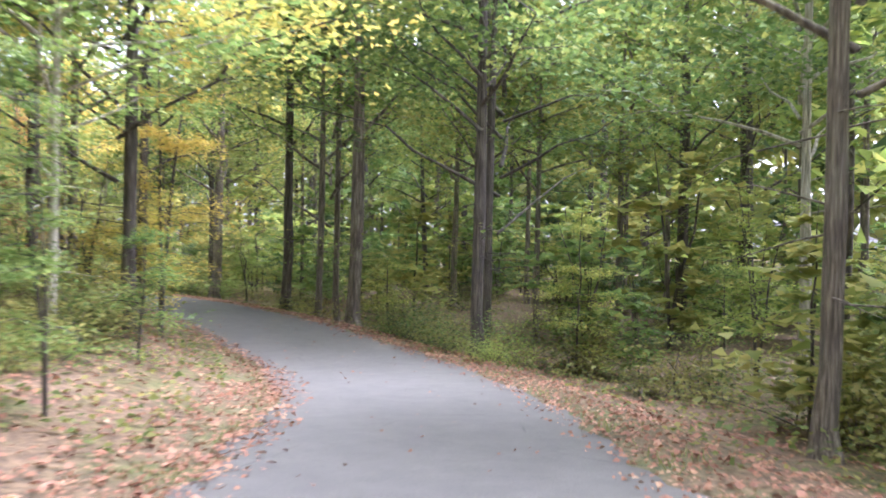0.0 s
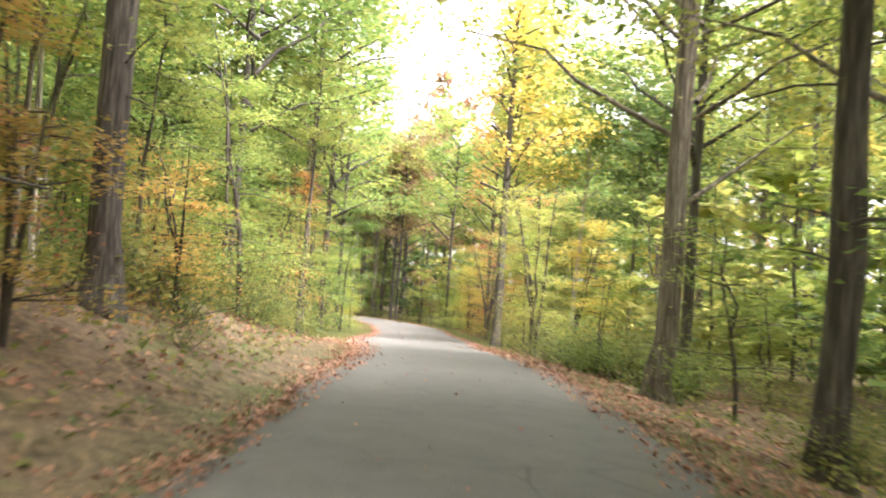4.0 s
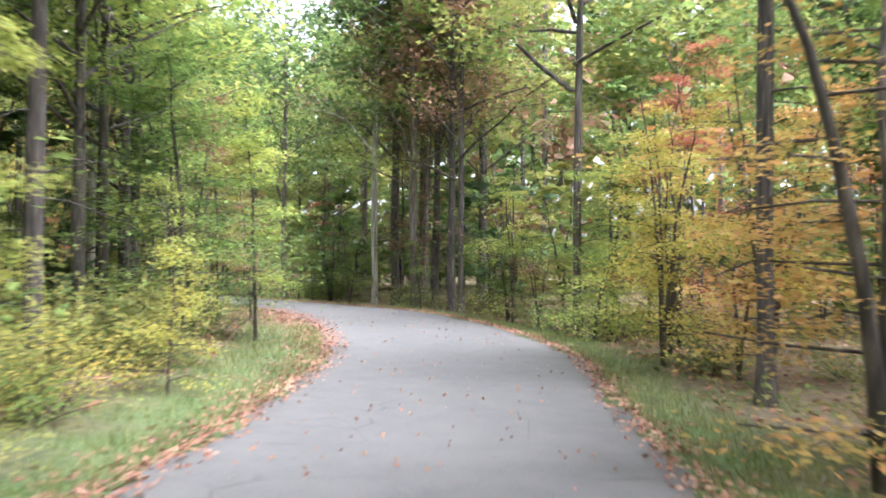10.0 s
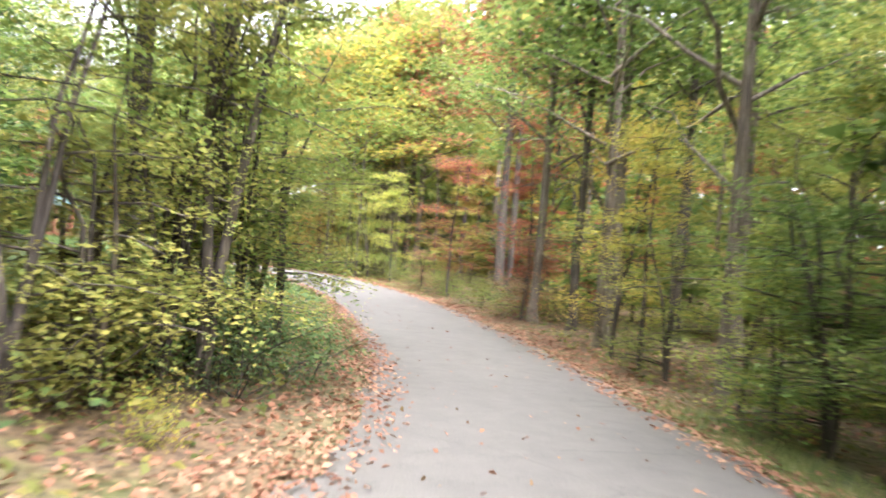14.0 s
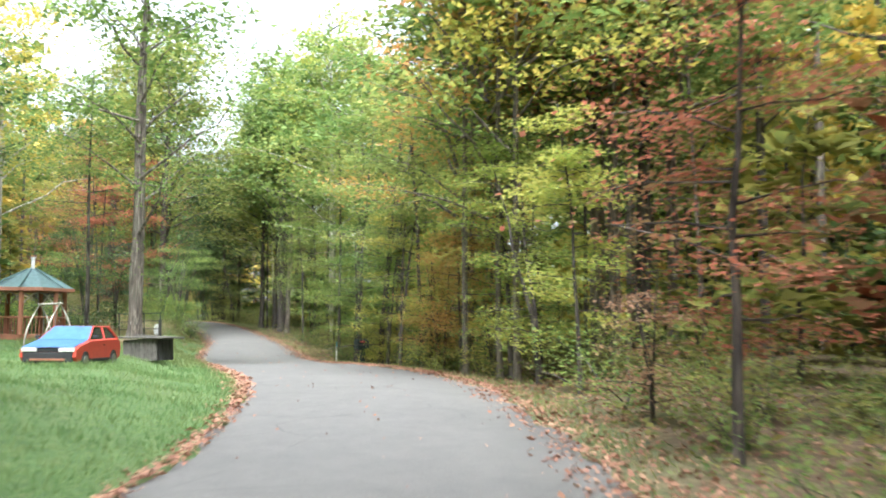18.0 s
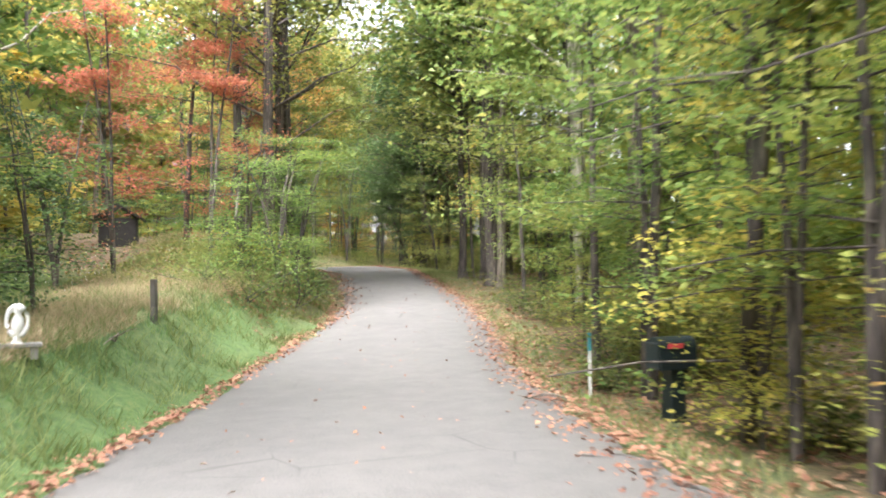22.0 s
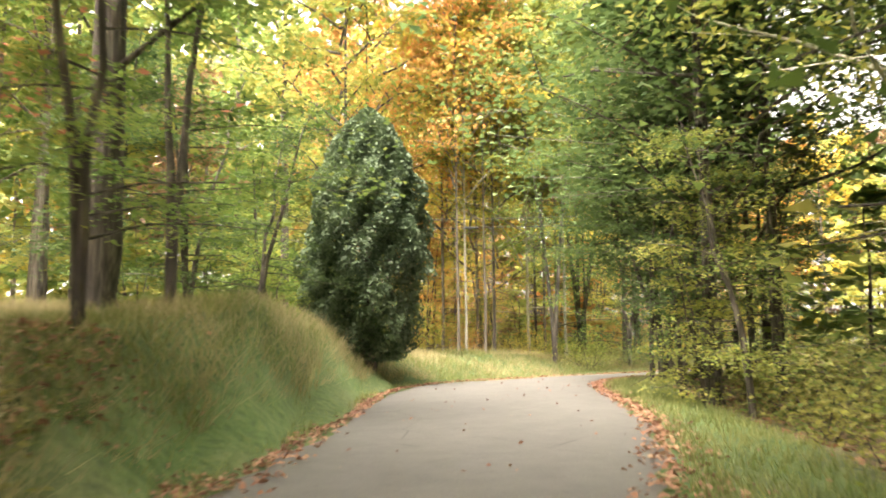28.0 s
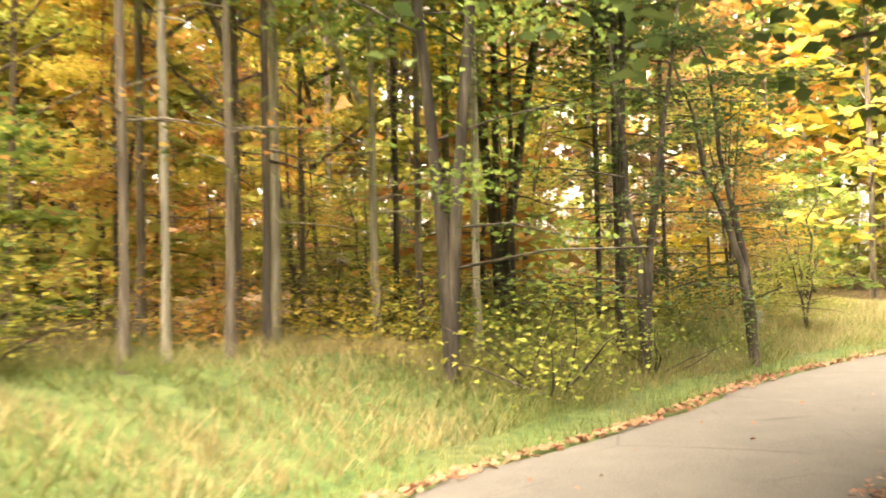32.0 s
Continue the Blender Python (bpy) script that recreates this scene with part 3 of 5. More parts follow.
def trimmed(me, m, bare=0.0):
    """The mesh, or a copy without the pieces that would hang low over the asphalt or below the bare part of a stem."""
    n = len(me.polygons)
    v = np.empty(len(me.vertices) * 3, np.float32)
    me.vertices.foreach_get("co", v)
    v = v.reshape(-1, 3)
    r = np.array(m)
    f = np.empty(len(me.loops), np.int32)
    me.loops.foreach_get("vertex_index", f)
    f = f.reshape(n, -1)
    p = (v @ r[:3, :3].T + r[:3, 3])[f].mean(1)
    low = np.arange(n)
    s, d, z, w = where(p[:, 0], p[:, 1])
    up = p[:, 2] - z
    under = (np.abs(d) < w + 0.15 + 0.3 * np.sin(p[:, 0] * 37)) & (up < 3.1 + 0.4 * np.sin(p[:, 1] * 29))
    gap = np.interp(s, [56, 66, 90, 98, 130, 145, 160, 196, 204, 222, 230], [-9, -2.3, -2.2, 0.1, 0.1, -0.6, -1.0, -1.0, -9, -9, -0.5])
    open_sky = (np.abs(d) < w + gap + 0.6 * np.sin(p[:, 0] * 1.3 + p[:, 1]) + 0.4 * np.sin(p[:, 1] * 31)) & (up > 7.5)
    bare_stem = (p[:, 2] - r[2, 3] < bare + 0.3 * np.sin(p[:, 1] * 29)) & (np.hypot(p[:, 0] - r[0, 3], p[:, 1] - r[1, 3]) > 0.3 + 0.35 * (p[:, 2] - r[2, 3]))
    bad = low[under | open_sky | bare_stem]
    if not len(bad):
        return me
    keep = np.setdiff1d(np.arange(n), bad)
    if not len(keep):
        keep = np.array([0])
    used, back = np.unique(f[keep], return_inverse=True)
    return mesh_of(me.name, v[used], back.reshape(len(keep), -1), me.materials[0], bool(me.polygons[0].use_smooth))


def hang(name, me, parent, scale, material=None, bare=0.0):
    if name in ("crown", "foliage", "stem", "branchwork"):
        me = trimmed(me, parent.matrix_world @ Matrix.Diagonal((*scale, 1)), bare)
    ob = new(name, me)
    ob.parent, ob.scale = parent, scale
    if material:
        ob.material_slots[0].link = "OBJECT"
        ob.material_slots[0].material = material
    return ob


def tall(x, y, r=0.22, h=17.0, leaf="green", bark_kind="BARK", lean=(0, 0), wide=1.25, model=None):
    trunk, boughs, crown = TALL[int(rng.integers(len(TALL))) if model is None else model]
    mat, words = BARKS[bark_kind]
    m = pose(x, y, ground_z(x, y), lean[0], lean[1], float(rng.uniform(0, 360)) if lean == (0, 0) else 0)
    r *= 0.85
    if x < -168:
        wide, r = wide * 0.75, r * 0.65
    t = thing("tree", m, "tall forest tree, " + words + ", " + NAMES[leaf], "tree", "forest trees")
    hang("trunk", trunk, t, (2 * r, 2 * r, h / 17), mat)
    hang("branchwork", boughs, t, (wide, wide, h / 17), mat)["kind"] = "stuff"
    hang("crown", crown, t, (wide, wide, h / 17), LEAF[leaf])
    planted.append((x, y))
    return t


def small(x, y, h=6.0, leaf="green", wide=1.0, model=None, bark_kind="DARK", lean=(0, 0), bare=0.0):
    size = min(SMALL, key=lambda v: abs(math.log(v / h)))
    models = (SMALL_FINE if wide * h / size > 1.25 else SMALL)[size]
    stem, crown = models[int(rng.integers(len(models))) if model is None else model % len(models)]
    m = pose(x, y, ground_z(x, y), lean[0], lean[1], float(rng.uniform(0, 360)))
    t = thing("sapling", m, "slender understorey tree with layered " + NAMES[leaf], "tree", "understorey trees")
    k = h / size
    hang("stem", stem, t, (k * wide, k * wide, k), BARKS[bark_kind][0], bare)["kind"] = "stuff"
    hang("crown", crown, t, (k * wide, k * wide, k), LEAF[leaf], bare)
    planted.append((x, y))
    return t


def bush(x, y, h=1.2, leaf="bramble", wide=1.0):
    models = BUSH_FINE if wide * h / 1.2 > 1.2 else BUSH
    stem, foliage = models[int(rng.integers(len(models)))]
    m = pose(x, y, ground_z(x, y), 0, 0, float(rng.uniform(0, 360)))
    t = thing("bush", m, "low roadside bush with " + NAMES[leaf], "bush", "roadside bushes")
    k = h / 1.2
    hang("stem", stem, t, (k * wide, k * wide, k))["kind"] = "stuff"
    hang("foliage", foliage, t, (k * wide, k * wide, k), LEAF[leaf])
    return t


FAR_PIECES = {}


def far_piece(me, key, m):
    """Adds a mesh, at the pose m, to the joined far woods."""
    n = len(me.vertices)
    v = np.empty(n * 3, np.float32)
    me.vertices.foreach_get("co", v)
    f = np.empty(len(me.loops), np.int32)
    me.loops.foreach_get("vertex_index", f)
    r = np.array(m)
    FAR_PIECES.setdefault(key, []).append((v.reshape(-1, 3) @ r[:3, :3].T + r[:3, 3], f.reshape(len(me.polygons), -1)))


def far_tree(x, y, r, h, leaf, bark_kind, wide=1.2):
    trunk, boughs, crown = FAR[int(rng.integers(3))]
    m = pose(x, y, ground_z(x, y), 0, 0, float(rng.uniform(0, 360)))
    far_piece(trunk, bark_kind, m @ Matrix.Diagonal((2 * r, 2 * r, h / 17, 1)))
    far_piece(boughs, bark_kind, m @ Matrix.Diagonal((wide, wide, h / 17, 1)))
    far_piece(crown, leaf, m @ Matrix.Diagonal((wide, wide, h / 17, 1)))
    planted.append((x, y))


def far_bush(x, y, h, wide=1.2):
    stem, foliage = BUSH[int(rng.integers(3))]
    k = h / 1.2
    m = pose(x, y, ground_z(x, y), 0, 0, float(rng.uniform(0, 360))) @ Matrix.Diagonal((k * wide, k * wide, k, 1))
    far_piece(stem, "DARK", m)
    far_piece(foliage, "bramble", m)


def far_small(x, y, h, leaf, wide=1.3):
    stem, crown = SMALL_FAR[int(rng.integers(2))]
    k = h / 6
    m = pose(x, y, ground_z(x, y), 0, 0, float(rng.uniform(0, 360))) @ Matrix.Diagonal((k * wide, k * wide, k, 1))
    far_piece(stem, "DARK", m)
    far_piece(crown, leaf, m)
    planted.append((x, y))

# Trees that stand out, along the road.
tall(-3.7, 34.0, 0.30, 18, "green")
tall(-7.3, 39.7, 0.26, 18, "green", "DARK")
tall(-12.0, 45.8, 0.29, 17, "lime", model=2)
tall(-5.4, 36.7, 0.16, 16, "green")
tall(0.7, 26.1, 0.22, 17, "green", "DARK")
tall(1.1, 35.6, 0.33, 18, "green")
tall(9.3, 37.6, 0.30, 18, "green", "DARK")
tall(12.8, 39.9, 0.4, 18, "olive", "DARK")
tall(-8.0, 18.2, 0.11, 11, "green", "PALE")
tall(-11.8, 27.0, 0.2, 17, "olive")
tall(9.1, 23.8, 0.2, 15, "green", "PALE")
tall(6.7, 37.6, 0.16, 15, "green")
tall(3.3, 36.3, 0.15, 15, "olive")
tall(0.0, 48.4, 0.2, 17, "green")
tall(-16.6, 36.0, 0.3, 17, "olive", "DARK")
tall(-27.2, 63.6, 0.24, 17, "yellow", "DARK")
tall(-31.0, 69.4, 0.15, 18, "lime")
tall(-30.3, 68.5, 0.16, 18, "lime", "DARK")
tall(-45.8, 68.2, 0.28, 17, "green", "DARK")
tall(-48.0, 72.6, 0.2, 17, "green", "DARK")
tall(-51.6, 75.1, 0.18, 16, "lime", "DARK")
tall(-63.4, 94.6, 0.18, 18, "dark", "PALE")
tall(-64.6, 97.1, 0.26, 18, "rust", "DARK")
tall(-65.0, 99.5, 0.3, 18, "rust")
tall(-62.6, 101.2, 0.3, 18, "green", "DARK")
tall(-40.2, 99.1, 0.3, 17, "green")
tall(-72.1, 96.0, 0.18, 17, "dark")
tall(-67.1, 82.9, 0.3, 17, "green", "PALE")
tall(-60.3, 94.1, 0.22, 17, "green")
tall(-80.5, 96.6, 0.2, 17, "green")
tall(-84.4, 82.9, 0.36, 18, "olive", "DARK")
tall(-89.7, 84.5, 0.3, 18, "green", "DARK")
tall(-98.5, 98.0, 0.3, 18, "red", "DARK", (0, -5))
tall(-98.9, 98.6, 0.2, 18, "green", "DARK")
tall(-86.9, 96.4, 0.19, 18, "green")
tall(-86.0, 97.6, 0.19, 18, "green", "DARK")
tall(-84.6, 98.4, 0.24, 18, "green")
tall(-83.9, 100.4, 0.22, 17, "green", "DARK")
tall(-85.2, 103.3, 0.32, 18, "green")
tall(-113.7, 94.3, 0.2, 17, "green")
tall(-117.3, 90.2, 0.13, 15, "olive")
tall(-117.0, 91.0, 0.15, 16, "green")
tall(-110.5, 91.6, 0.10, 14, "green")
tall(-120.1, 94.6, 0.28, 17, "green")
tall(-129.2, 96.4, 0.3, 18, "green")
tall(-122.0, 97.5, 0.28, 18, "olive")
tall(-112.6, 94.8, 0.2, 17, "red")
tall(-115.9, 95.9, 0.3, 18, "green", "DARK")
tall(-118.5, 77.5, 0.31, 17, "green", "BARK", model=2)
tall(-140.7, 79.6, 0.3, 18, "green", "PALE", (0, 4))
tall(-139.3, 81.5, 0.3, 18, "green")
tall(-148.7, 72.35, 0.19, 17, "green", "DARK", model=3)
tall(-148.6, 73.35, 0.18, 17, "green", "DARK", (0, -4), model=3)
tall(-148.3, 73.5, 0.16, 17, "green", "DARK", (0, 2), model=1)
tall(-145.9, 74.7, 0.30, 19, "green", "DARK", model=3)
tall(-144.9, 75.4, 0.19, 18, "green", "BARK", (0, -3), model=1)
tall(-148.9, 72.75, 0.07, 12, "olive", "DARK", (0, 3), model=3)
tall(-142.4, 67.9, 0.27, 18, "olive", "DARK")
tall(-145.3, 65.8, 0.26, 18, "green", "DARK")
tall(-142.0, 66.0, 0.22, 18, "olive", "DARK")
tall(-151.3, 59.5, 0.34, 17, "dark", "DARK", model=2)
tall(-139.3, 69.0, 0.24, 15, "olive", "DARK")
tall(-169.1, 60.9, 0.15, 12, "dark", "DARK")
tall(-170.2, 61.6, 0.16, 12, "dark", "DARK")
tall(-166.0, 64.5, 0.18, 14, "dark", "DARK")
tall(-172.1, 48.5, 0.12, 14, "orange")
tall(-173.0, 49.6, 0.11, 14, "yellow")
tall(-172.5, 50.8, 0.12, 14, "yellow", "PALE")
tall(-174.0, 51.4, 0.11, 15, "olive", "PALE")
tall(-174.4, 51.9, 0.10, 15, "olive")
tall(-174.2, 53.0, 0.11, 14, "olive", "PALE")
tall(-176.7, 54.1, 0.12, 13, "rust", "DARK", (0, -4))
tall(-176.4, 47.8, 0.1, 13, "lime")
tall(-178.2, 51.1, 0.13, 14, "rust", "DARK")
tall(-180.3, 52.6, 0.12, 14, "rust", "DARK")

# Understorey trees and bushes that stand out by colour.
small(-5.3, 11.9, 5.4, "green", 0.8)
small(-6.2, 18.0, 3.3, "green", 1.1)
small(5.0, 41.7, 4.0, "olive", 1.9)
bush(-1.5, 30.7, 1.0, "green", 1.0)
bush(1.6, 25.6, 1.0, "lime", 1.0)
small(-26.9, 66.8, 7.6, "olive", 1.4)
small(-11.0, 50.2, 3.0, "lime", 1.9)
small(-31.5, 56.6, 6.0, "green", 1.2)
small(-39.1, 66.2, 8.6, "green", 1.3)
small(-41.1, 69.2, 5.0, "lime", 0.6)
small(-65.2, 98.1, 11.8, "rust", 1.0)
small(-122.9, 73.2, 11.7, "green", 1.4)
small(-136.8, 68.6, 9.5, "red", 1.1, bare=3.4)
small(-132.6, 68.6, 9.0, "red", 1.1, bare=3.2)
small(-125.7, 73.1, 4.5, "dark", 0.9)
small(-178.1, 51.2, 13.0, "green", 1.5)
small(-183.0, 42.6, 7.3, "orange", 0.9)
small(-185.3, 39.7, 13.0, "yellow", 0.8)
small(-180.2, 44.2, 3.9, "olive", 1.1)
small(-188.3, 52.7, 7.3, "rust", 1.1)
small(-190.7, 54.0, 3.7, "olive", 1.9)
small(-168.6, 63.4, 8, "dark", 1.2, bare=2.2)
small(-172.6, 61.6, 7.5, "dark", 1.2)

# Trees that fill the canopy and the edges of the woods.
tall(-31.3, 55.1, 0.16, 18, "green", "DARK", wide=1.6)
tall(-35.1, 60.2, 0.16, 18, "green", "DARK", wide=1.6)
tall(-41.7, 68.7, 0.16, 18, "green", "DARK", wide=1.6)
tall(-57.2, 93.7, 0.16, 18, "olive", "DARK", wide=1.6)
tall(-48.0, 88.7, 0.16, 18, "green", "DARK", wide=1.6)
tall(-38.2, 79.6, 0.16, 18, "orange", "DARK", wide=1.4)
tall(-76.9, 83.9, 0.16, 20, "green", "DARK", wide=1.5)
tall(-80.8, 85.6, 0.16, 20, "yellow", "DARK", wide=1.5)
tall(-155.2, 71.6, 0.16, 21, "green", "DARK", wide=1.2)
tall(-144.6, 78.2, 0.16, 21, "lime", "DARK", wide=1.2)
tall(-171.5, 51.6, 0.09, 18, "olive", "DARK", wide=1.3)
tall(-178.0, 51.5, 0.09, 18, "green", "DARK", wide=1.3)
tall(-182.2, 52.9, 0.09, 18, "olive", "DARK", wide=1.3)
tall(-168.4, 47.9, 0.1, 18, "orange", "DARK", wide=1.3)
tall(-178.2, 44.0, 0.1, 18, "orange", "DARK", wide=1.3)
tall(-176.3, 50.1, 0.1, 18, "yellow", "DARK", wide=1.3)
tall(-179.8, 52.4, 0.1, 18, "rust", "DARK", wide=1.3)
tall(-163.8, 71.8, 0.16, 18, "green", "DARK", wide=1.4)
tall(-167.4, 69.5, 0.16, 18, "lime", "DARK", wide=1.4)
small(-178.3, 40.8, 9, "orange", 1.1)
small(-178.3, 43.4, 5, "yellow", 1.1)
small(-181.1, 43.3, 8, "olive", 1.1)
small(-180.7, 46.0, 4, "green", 1.1)
small(-185.1, 45.3, 9, "olive", 1.1)
small(-187.9, 46.0, 10, "olive", 1.1)
small(-187.2, 49.1, 5, "lime", 1.1)
small(-185.9, 51.2, 7, "rust", 1.1)
small(-190.2, 51.4, 8, "lime", 1.1)
small(-194.6, 52.4, 6, "olive", 1.1)
small(-161.1, 50.9, 8, "green", 1.4)
small(-166.0, 61.1, 9.0, "dark", 1.25, bare=3.0)
small(-168.4, 60.4, 9.0, "dark", 1.25, bare=3.0)
small(-170.9, 60.1, 8.5, "dark", 1.2, bare=3.0)
tall(-167.6, 63.2, 0.1, 15.0, "dark", "DARK", wide=1.7, model=2)
# Understorey trees of one colour that make up the edge of the woods.
small(-8.4, 24.0, 5.2, "yellow", 1.2)
small(-14.1, 33.2, 4.8, "orange", 1.1)
small(-10.8, 26.9, 4.4, "olive", 1.3)
small(-20.4, 39.2, 6.4, "olive", 1.2)
small(-21.9, 43.4, 7.7, "green", 1.2)
small(-18.2, 38.6, 3.1, "orange", 1.4)
small(-16.0, 33.7, 3.6, "red", 1.1)
small(-15.4, 50.0, 2.9, "lime", 1.2)
small(-22.0, 57.9, 6.4, "olive", 1.2)
small(-10.3, 45.6, 4.3, "green", 1.2)
small(-6.5, 44.6, 4.0, "green", 1.2)
small(-2.7, 38.0, 3.8, "lime", 1.1)
small(-23.7, 60.2, 5.1, "lime", 1.2)
small(-24.9, 45.4, 7.8, "green", 1.3)
small(-22.8, 41.6, 3.9, "orange", 1.4)
small(-27.7, 51.3, 11.2, "olive", 1.2)
small(-22.7, 59.4, 7.6, "olive", 1.2)
small(-19.1, 55.6, 5.5, "yellow", 1.1)
small(-31.2, 53.5, 7.1, "orange", 1.1)
small(-36.3, 60.3, 10.5, "green", 1.2)
small(-27.6, 49.4, 4.5, "olive", 1.3)
small(-49.1, 72.4, 2.6, "green", 1.3)
small(-49.4, 76.2, 3.8, "lime", 0.9)
small(-51.3, 79.5, 6.3, "lime", 1.0)
small(-51.6, 90.1, 5.3, "lime", 1.3)
small(-41.6, 82.5, 5.9, "yellow", 1.1)
small(-35.0, 74.9, 7.5, "orange", 1.5)
small(-26.2, 63.6, 2.4, "yellow", 0.9)
small(-35.4, 60.8, 3.2, "dark", 1.3)
small(-67.9, 86.4, 11.4, "green", 1.2)
small(-56.5, 83.0, 4.6, "green", 1.0)
small(-44.6, 73.2, 2.8, "yellow", 0.8)
small(-55.3, 81.0, 7.8, "rust", 0.9)
small(-52.0, 90.3, 3.9, "green", 1.4)
small(-45.8, 86.3, 2.7, "lime", 1.5)
small(-46.4, 90.0, 7.8, "red", 1.1)
small(-42.4, 84.2, 4.9, "yellow", 1.2)
small(-39.8, 82.1, 3.6, "orange", 1.3)
small(-38.9, 81.3, 5.6, "yellow", 1.1)
small(-49.7, 89.0, 2.9, "rust", 1.2)
small(-66.6, 94.6, 4.4, "green", 1.4)
small(-60.6, 83.9, 3.3, "dark", 1.3)
small(-68.5, 85.7, 6.4, "olive", 1.3)
small(-65.6, 84.6, 6.6, "olive", 1.3)
small(-75.1, 95.5, 6.0, "yellow", 1.3)
small(-69.3, 94.8, 3.4, "lime", 1.2)
small(-64.9, 94.4, 4.3, "green", 1.4)
small(-59.6, 93.8, 3.1, "green", 1.1)
small(-75.5, 86.9, 6.8, "olive", 1.4)
small(-71.5, 85.9, 4.9, "green", 1.4)
bush(-69.5, 86.6, 1.7, "dark", 1.5)
bush(-64.6, 86.2, 0.8, "yellow", 0.55)
small(-67.3, 84.8, 4.2, "olive", 1.3)
small(-105.1, 93.6, 6.2, "lime", 1.2)
small(-115.0, 90.1, 5.5, "orange", 1.2)
small(-77.9, 95.9, 7.2, "yellow", 1.1)
small(-73.2, 95.3, 4.0, "olive", 1.3)
small(-66.2, 94.4, 3.8, "green", 1.5)
small(-67.9, 94.6, 2.4, "lime", 1.6)
small(-87.3, 96.1, 3.8, "rust", 1.0)
small(-127.9, 83.9, 13, "green", 1.2)
small(-119.9, 88.1, 13, "olive", 1.1)
small(-119.9, 88.1, 4.3, "lime", 1.2)
small(-110.6, 91.9, 7.2, "lime", 1.5)
small(-117.0, 89.3, 3.8, "orange", 1.2)
small(-96.9, 95.2, 7.0, "red", 1.4)
small(-100.5, 94.6, 2.7, "rust", 1.2)
small(-87.9, 96.3, 3.1, "red", 1.2)
bush(-93.2, 95.8, 1.4, "green", 1.4)
bush(-88.5, 95.9, 1.2, "green", 1.5)
small(-124.6, 85.6, 13, "green", 1.2)
small(-145.2, 77.2, 13, "green", 1.2, bare=5.0)
small(-108.2, 92.7, 6.2, "lime", 1.4)
small(-117.9, 89.0, 4.6, "yellow", 1.2)
small(-122.1, 86.9, 10.2, "green", 1.2)
small(-115.0, 90.2, 7.1, "orange", 1.1)
small(-131.3, 82.2, 13, "olive", 1.1)
bush(-102.1, 94.3, 1.7, "green", 1.5)
bush(-98.5, 95.4, 1.1, "green", 1.1)
small(-118.7, 88.6, 4.2, "orange", 1.3)
small(-117.7, 89.0, 2.8, "lime", 1.6)
small(-112.3, 91.3, 2.5, "yellow", 1.4)
small(-115.3, 91.1, 6.9, "orange", 1.2)
small(-127.9, 83.8, 7.7, "green", 1.3)
small(-140.2, 77.8, 9.9, "green", 1.1, bare=3.0)
small(-146.4, 78.0, 8.5, "olive", 0.9)
small(-123.3, 86.2, 8.3, "yellow", 1.2)
small(-144.4, 61.6, 11.9, "red", 1.7)
small(-143.8, 64.0, 6.6, "red", 1.3)
small(-140.6, 68.3, 3.9, "green", 1.8)
small(-129.9, 69.3, 5.4, "dark", 1.3)
small(-129.8, 83.5, 3.9, "olive", 1.4)
small(-138.3, 80.2, 7.8, "green", 1.2)
small(-124.1, 85.8, 2.9, "yellow", 1.3)
small(-141.8, 77.9, 6.0, "green", 1.2)
small(-141.4, 68.4, 4.6, "green", 1.7)
small(-141.5, 78.4, 2.6, "green", 1.4)
small(-136.7, 80.3, 4.7, "green", 1.3)
small(-133.8, 81.3, 2.6, "olive", 1.3)
bush(-134.5, 71.1, 1.0, "bramble", 1.2)
small(-160.7, 66.0, 6.2, "olive", 1.4)
small(-175.9, 54.8, 6.6, "dark", 1.4)
small(-148.8, 63.8, 7.0, "green", 1.2)
small(-172.4, 53.7, 13, "green", 1.0)
bush(-140.4, 68.4, 0.7, "green", 1.2)
small(-178.4, 55.7, 6.4, "dark", 1.6)
small(-162.7, 63.6, 4.5, "dark", 1.5)
small(-161.0, 64.9, 3.3, "olive", 1.3)
small(-158.8, 54.4, 2.4, "lime", 1.4)
small(-157.2, 55.9, 5.6, "dark", 1.5)
small(-167.0, 51.0, 2.7, "olive", 1.8)
small(-167.3, 48.9, 4.7, "green", 1.4)
small(-172.9, 46.9, 6.4, "orange", 1.0)
small(-175.1, 43.4, 9.0, "yellow", 1.0)
bush(-173.3, 54.6, 1.7, "lime", 1.2)
bush(-174.6, 51.9, 0.7, "yellow", 1.4)
bush(-172.0, 50.2, 1.2, "orange", 1.1)
bush(-173.0, 48.3, 1.6, "yellow", 0.9)
small(-184.2, 53.7, 5.3, "orange", 1.1)
small(-182.7, 55.6, 2.2, "olive", 1.3)
bush(-176.1, 54.8, 1.2, "green", 1.3)
small(-176.9, 48.2, 2.1, "rust", 1.1)
small(-184.1, 48.4, 5.8, "yellow", 1.0)

tall(-70.2, 86.2, 0.2, 17, "olive", "DARK", wide=1.6, model=2)
small(-73.4, 87.4, 7.5, "olive", 1.5)
small(-71.2, 86.7, 5.0, "green", 1.5)
small(-68.0, 85.9, 5.5, "olive", 1.4)
small(-66.2, 85.4, 4.0, "olive", 1.4)
bush(-70.0, 87.4, 1.5, "dark", 1.3)
bush(-67.6, 86.8, 1.3, "dark", 1.3)
bush(-139.6, 69.7, 1.6, "green", 1.4)
small(-168.8, 60.9, 9.0, "dark", 1.6, lean=(20, 0), bare=3.0)
small(-171.6, 61.9, 9.0, "dark", 1.5, bare=3.0)
small(-165.2, 62.9, 8.5, "dark", 1.4, bare=2.2)
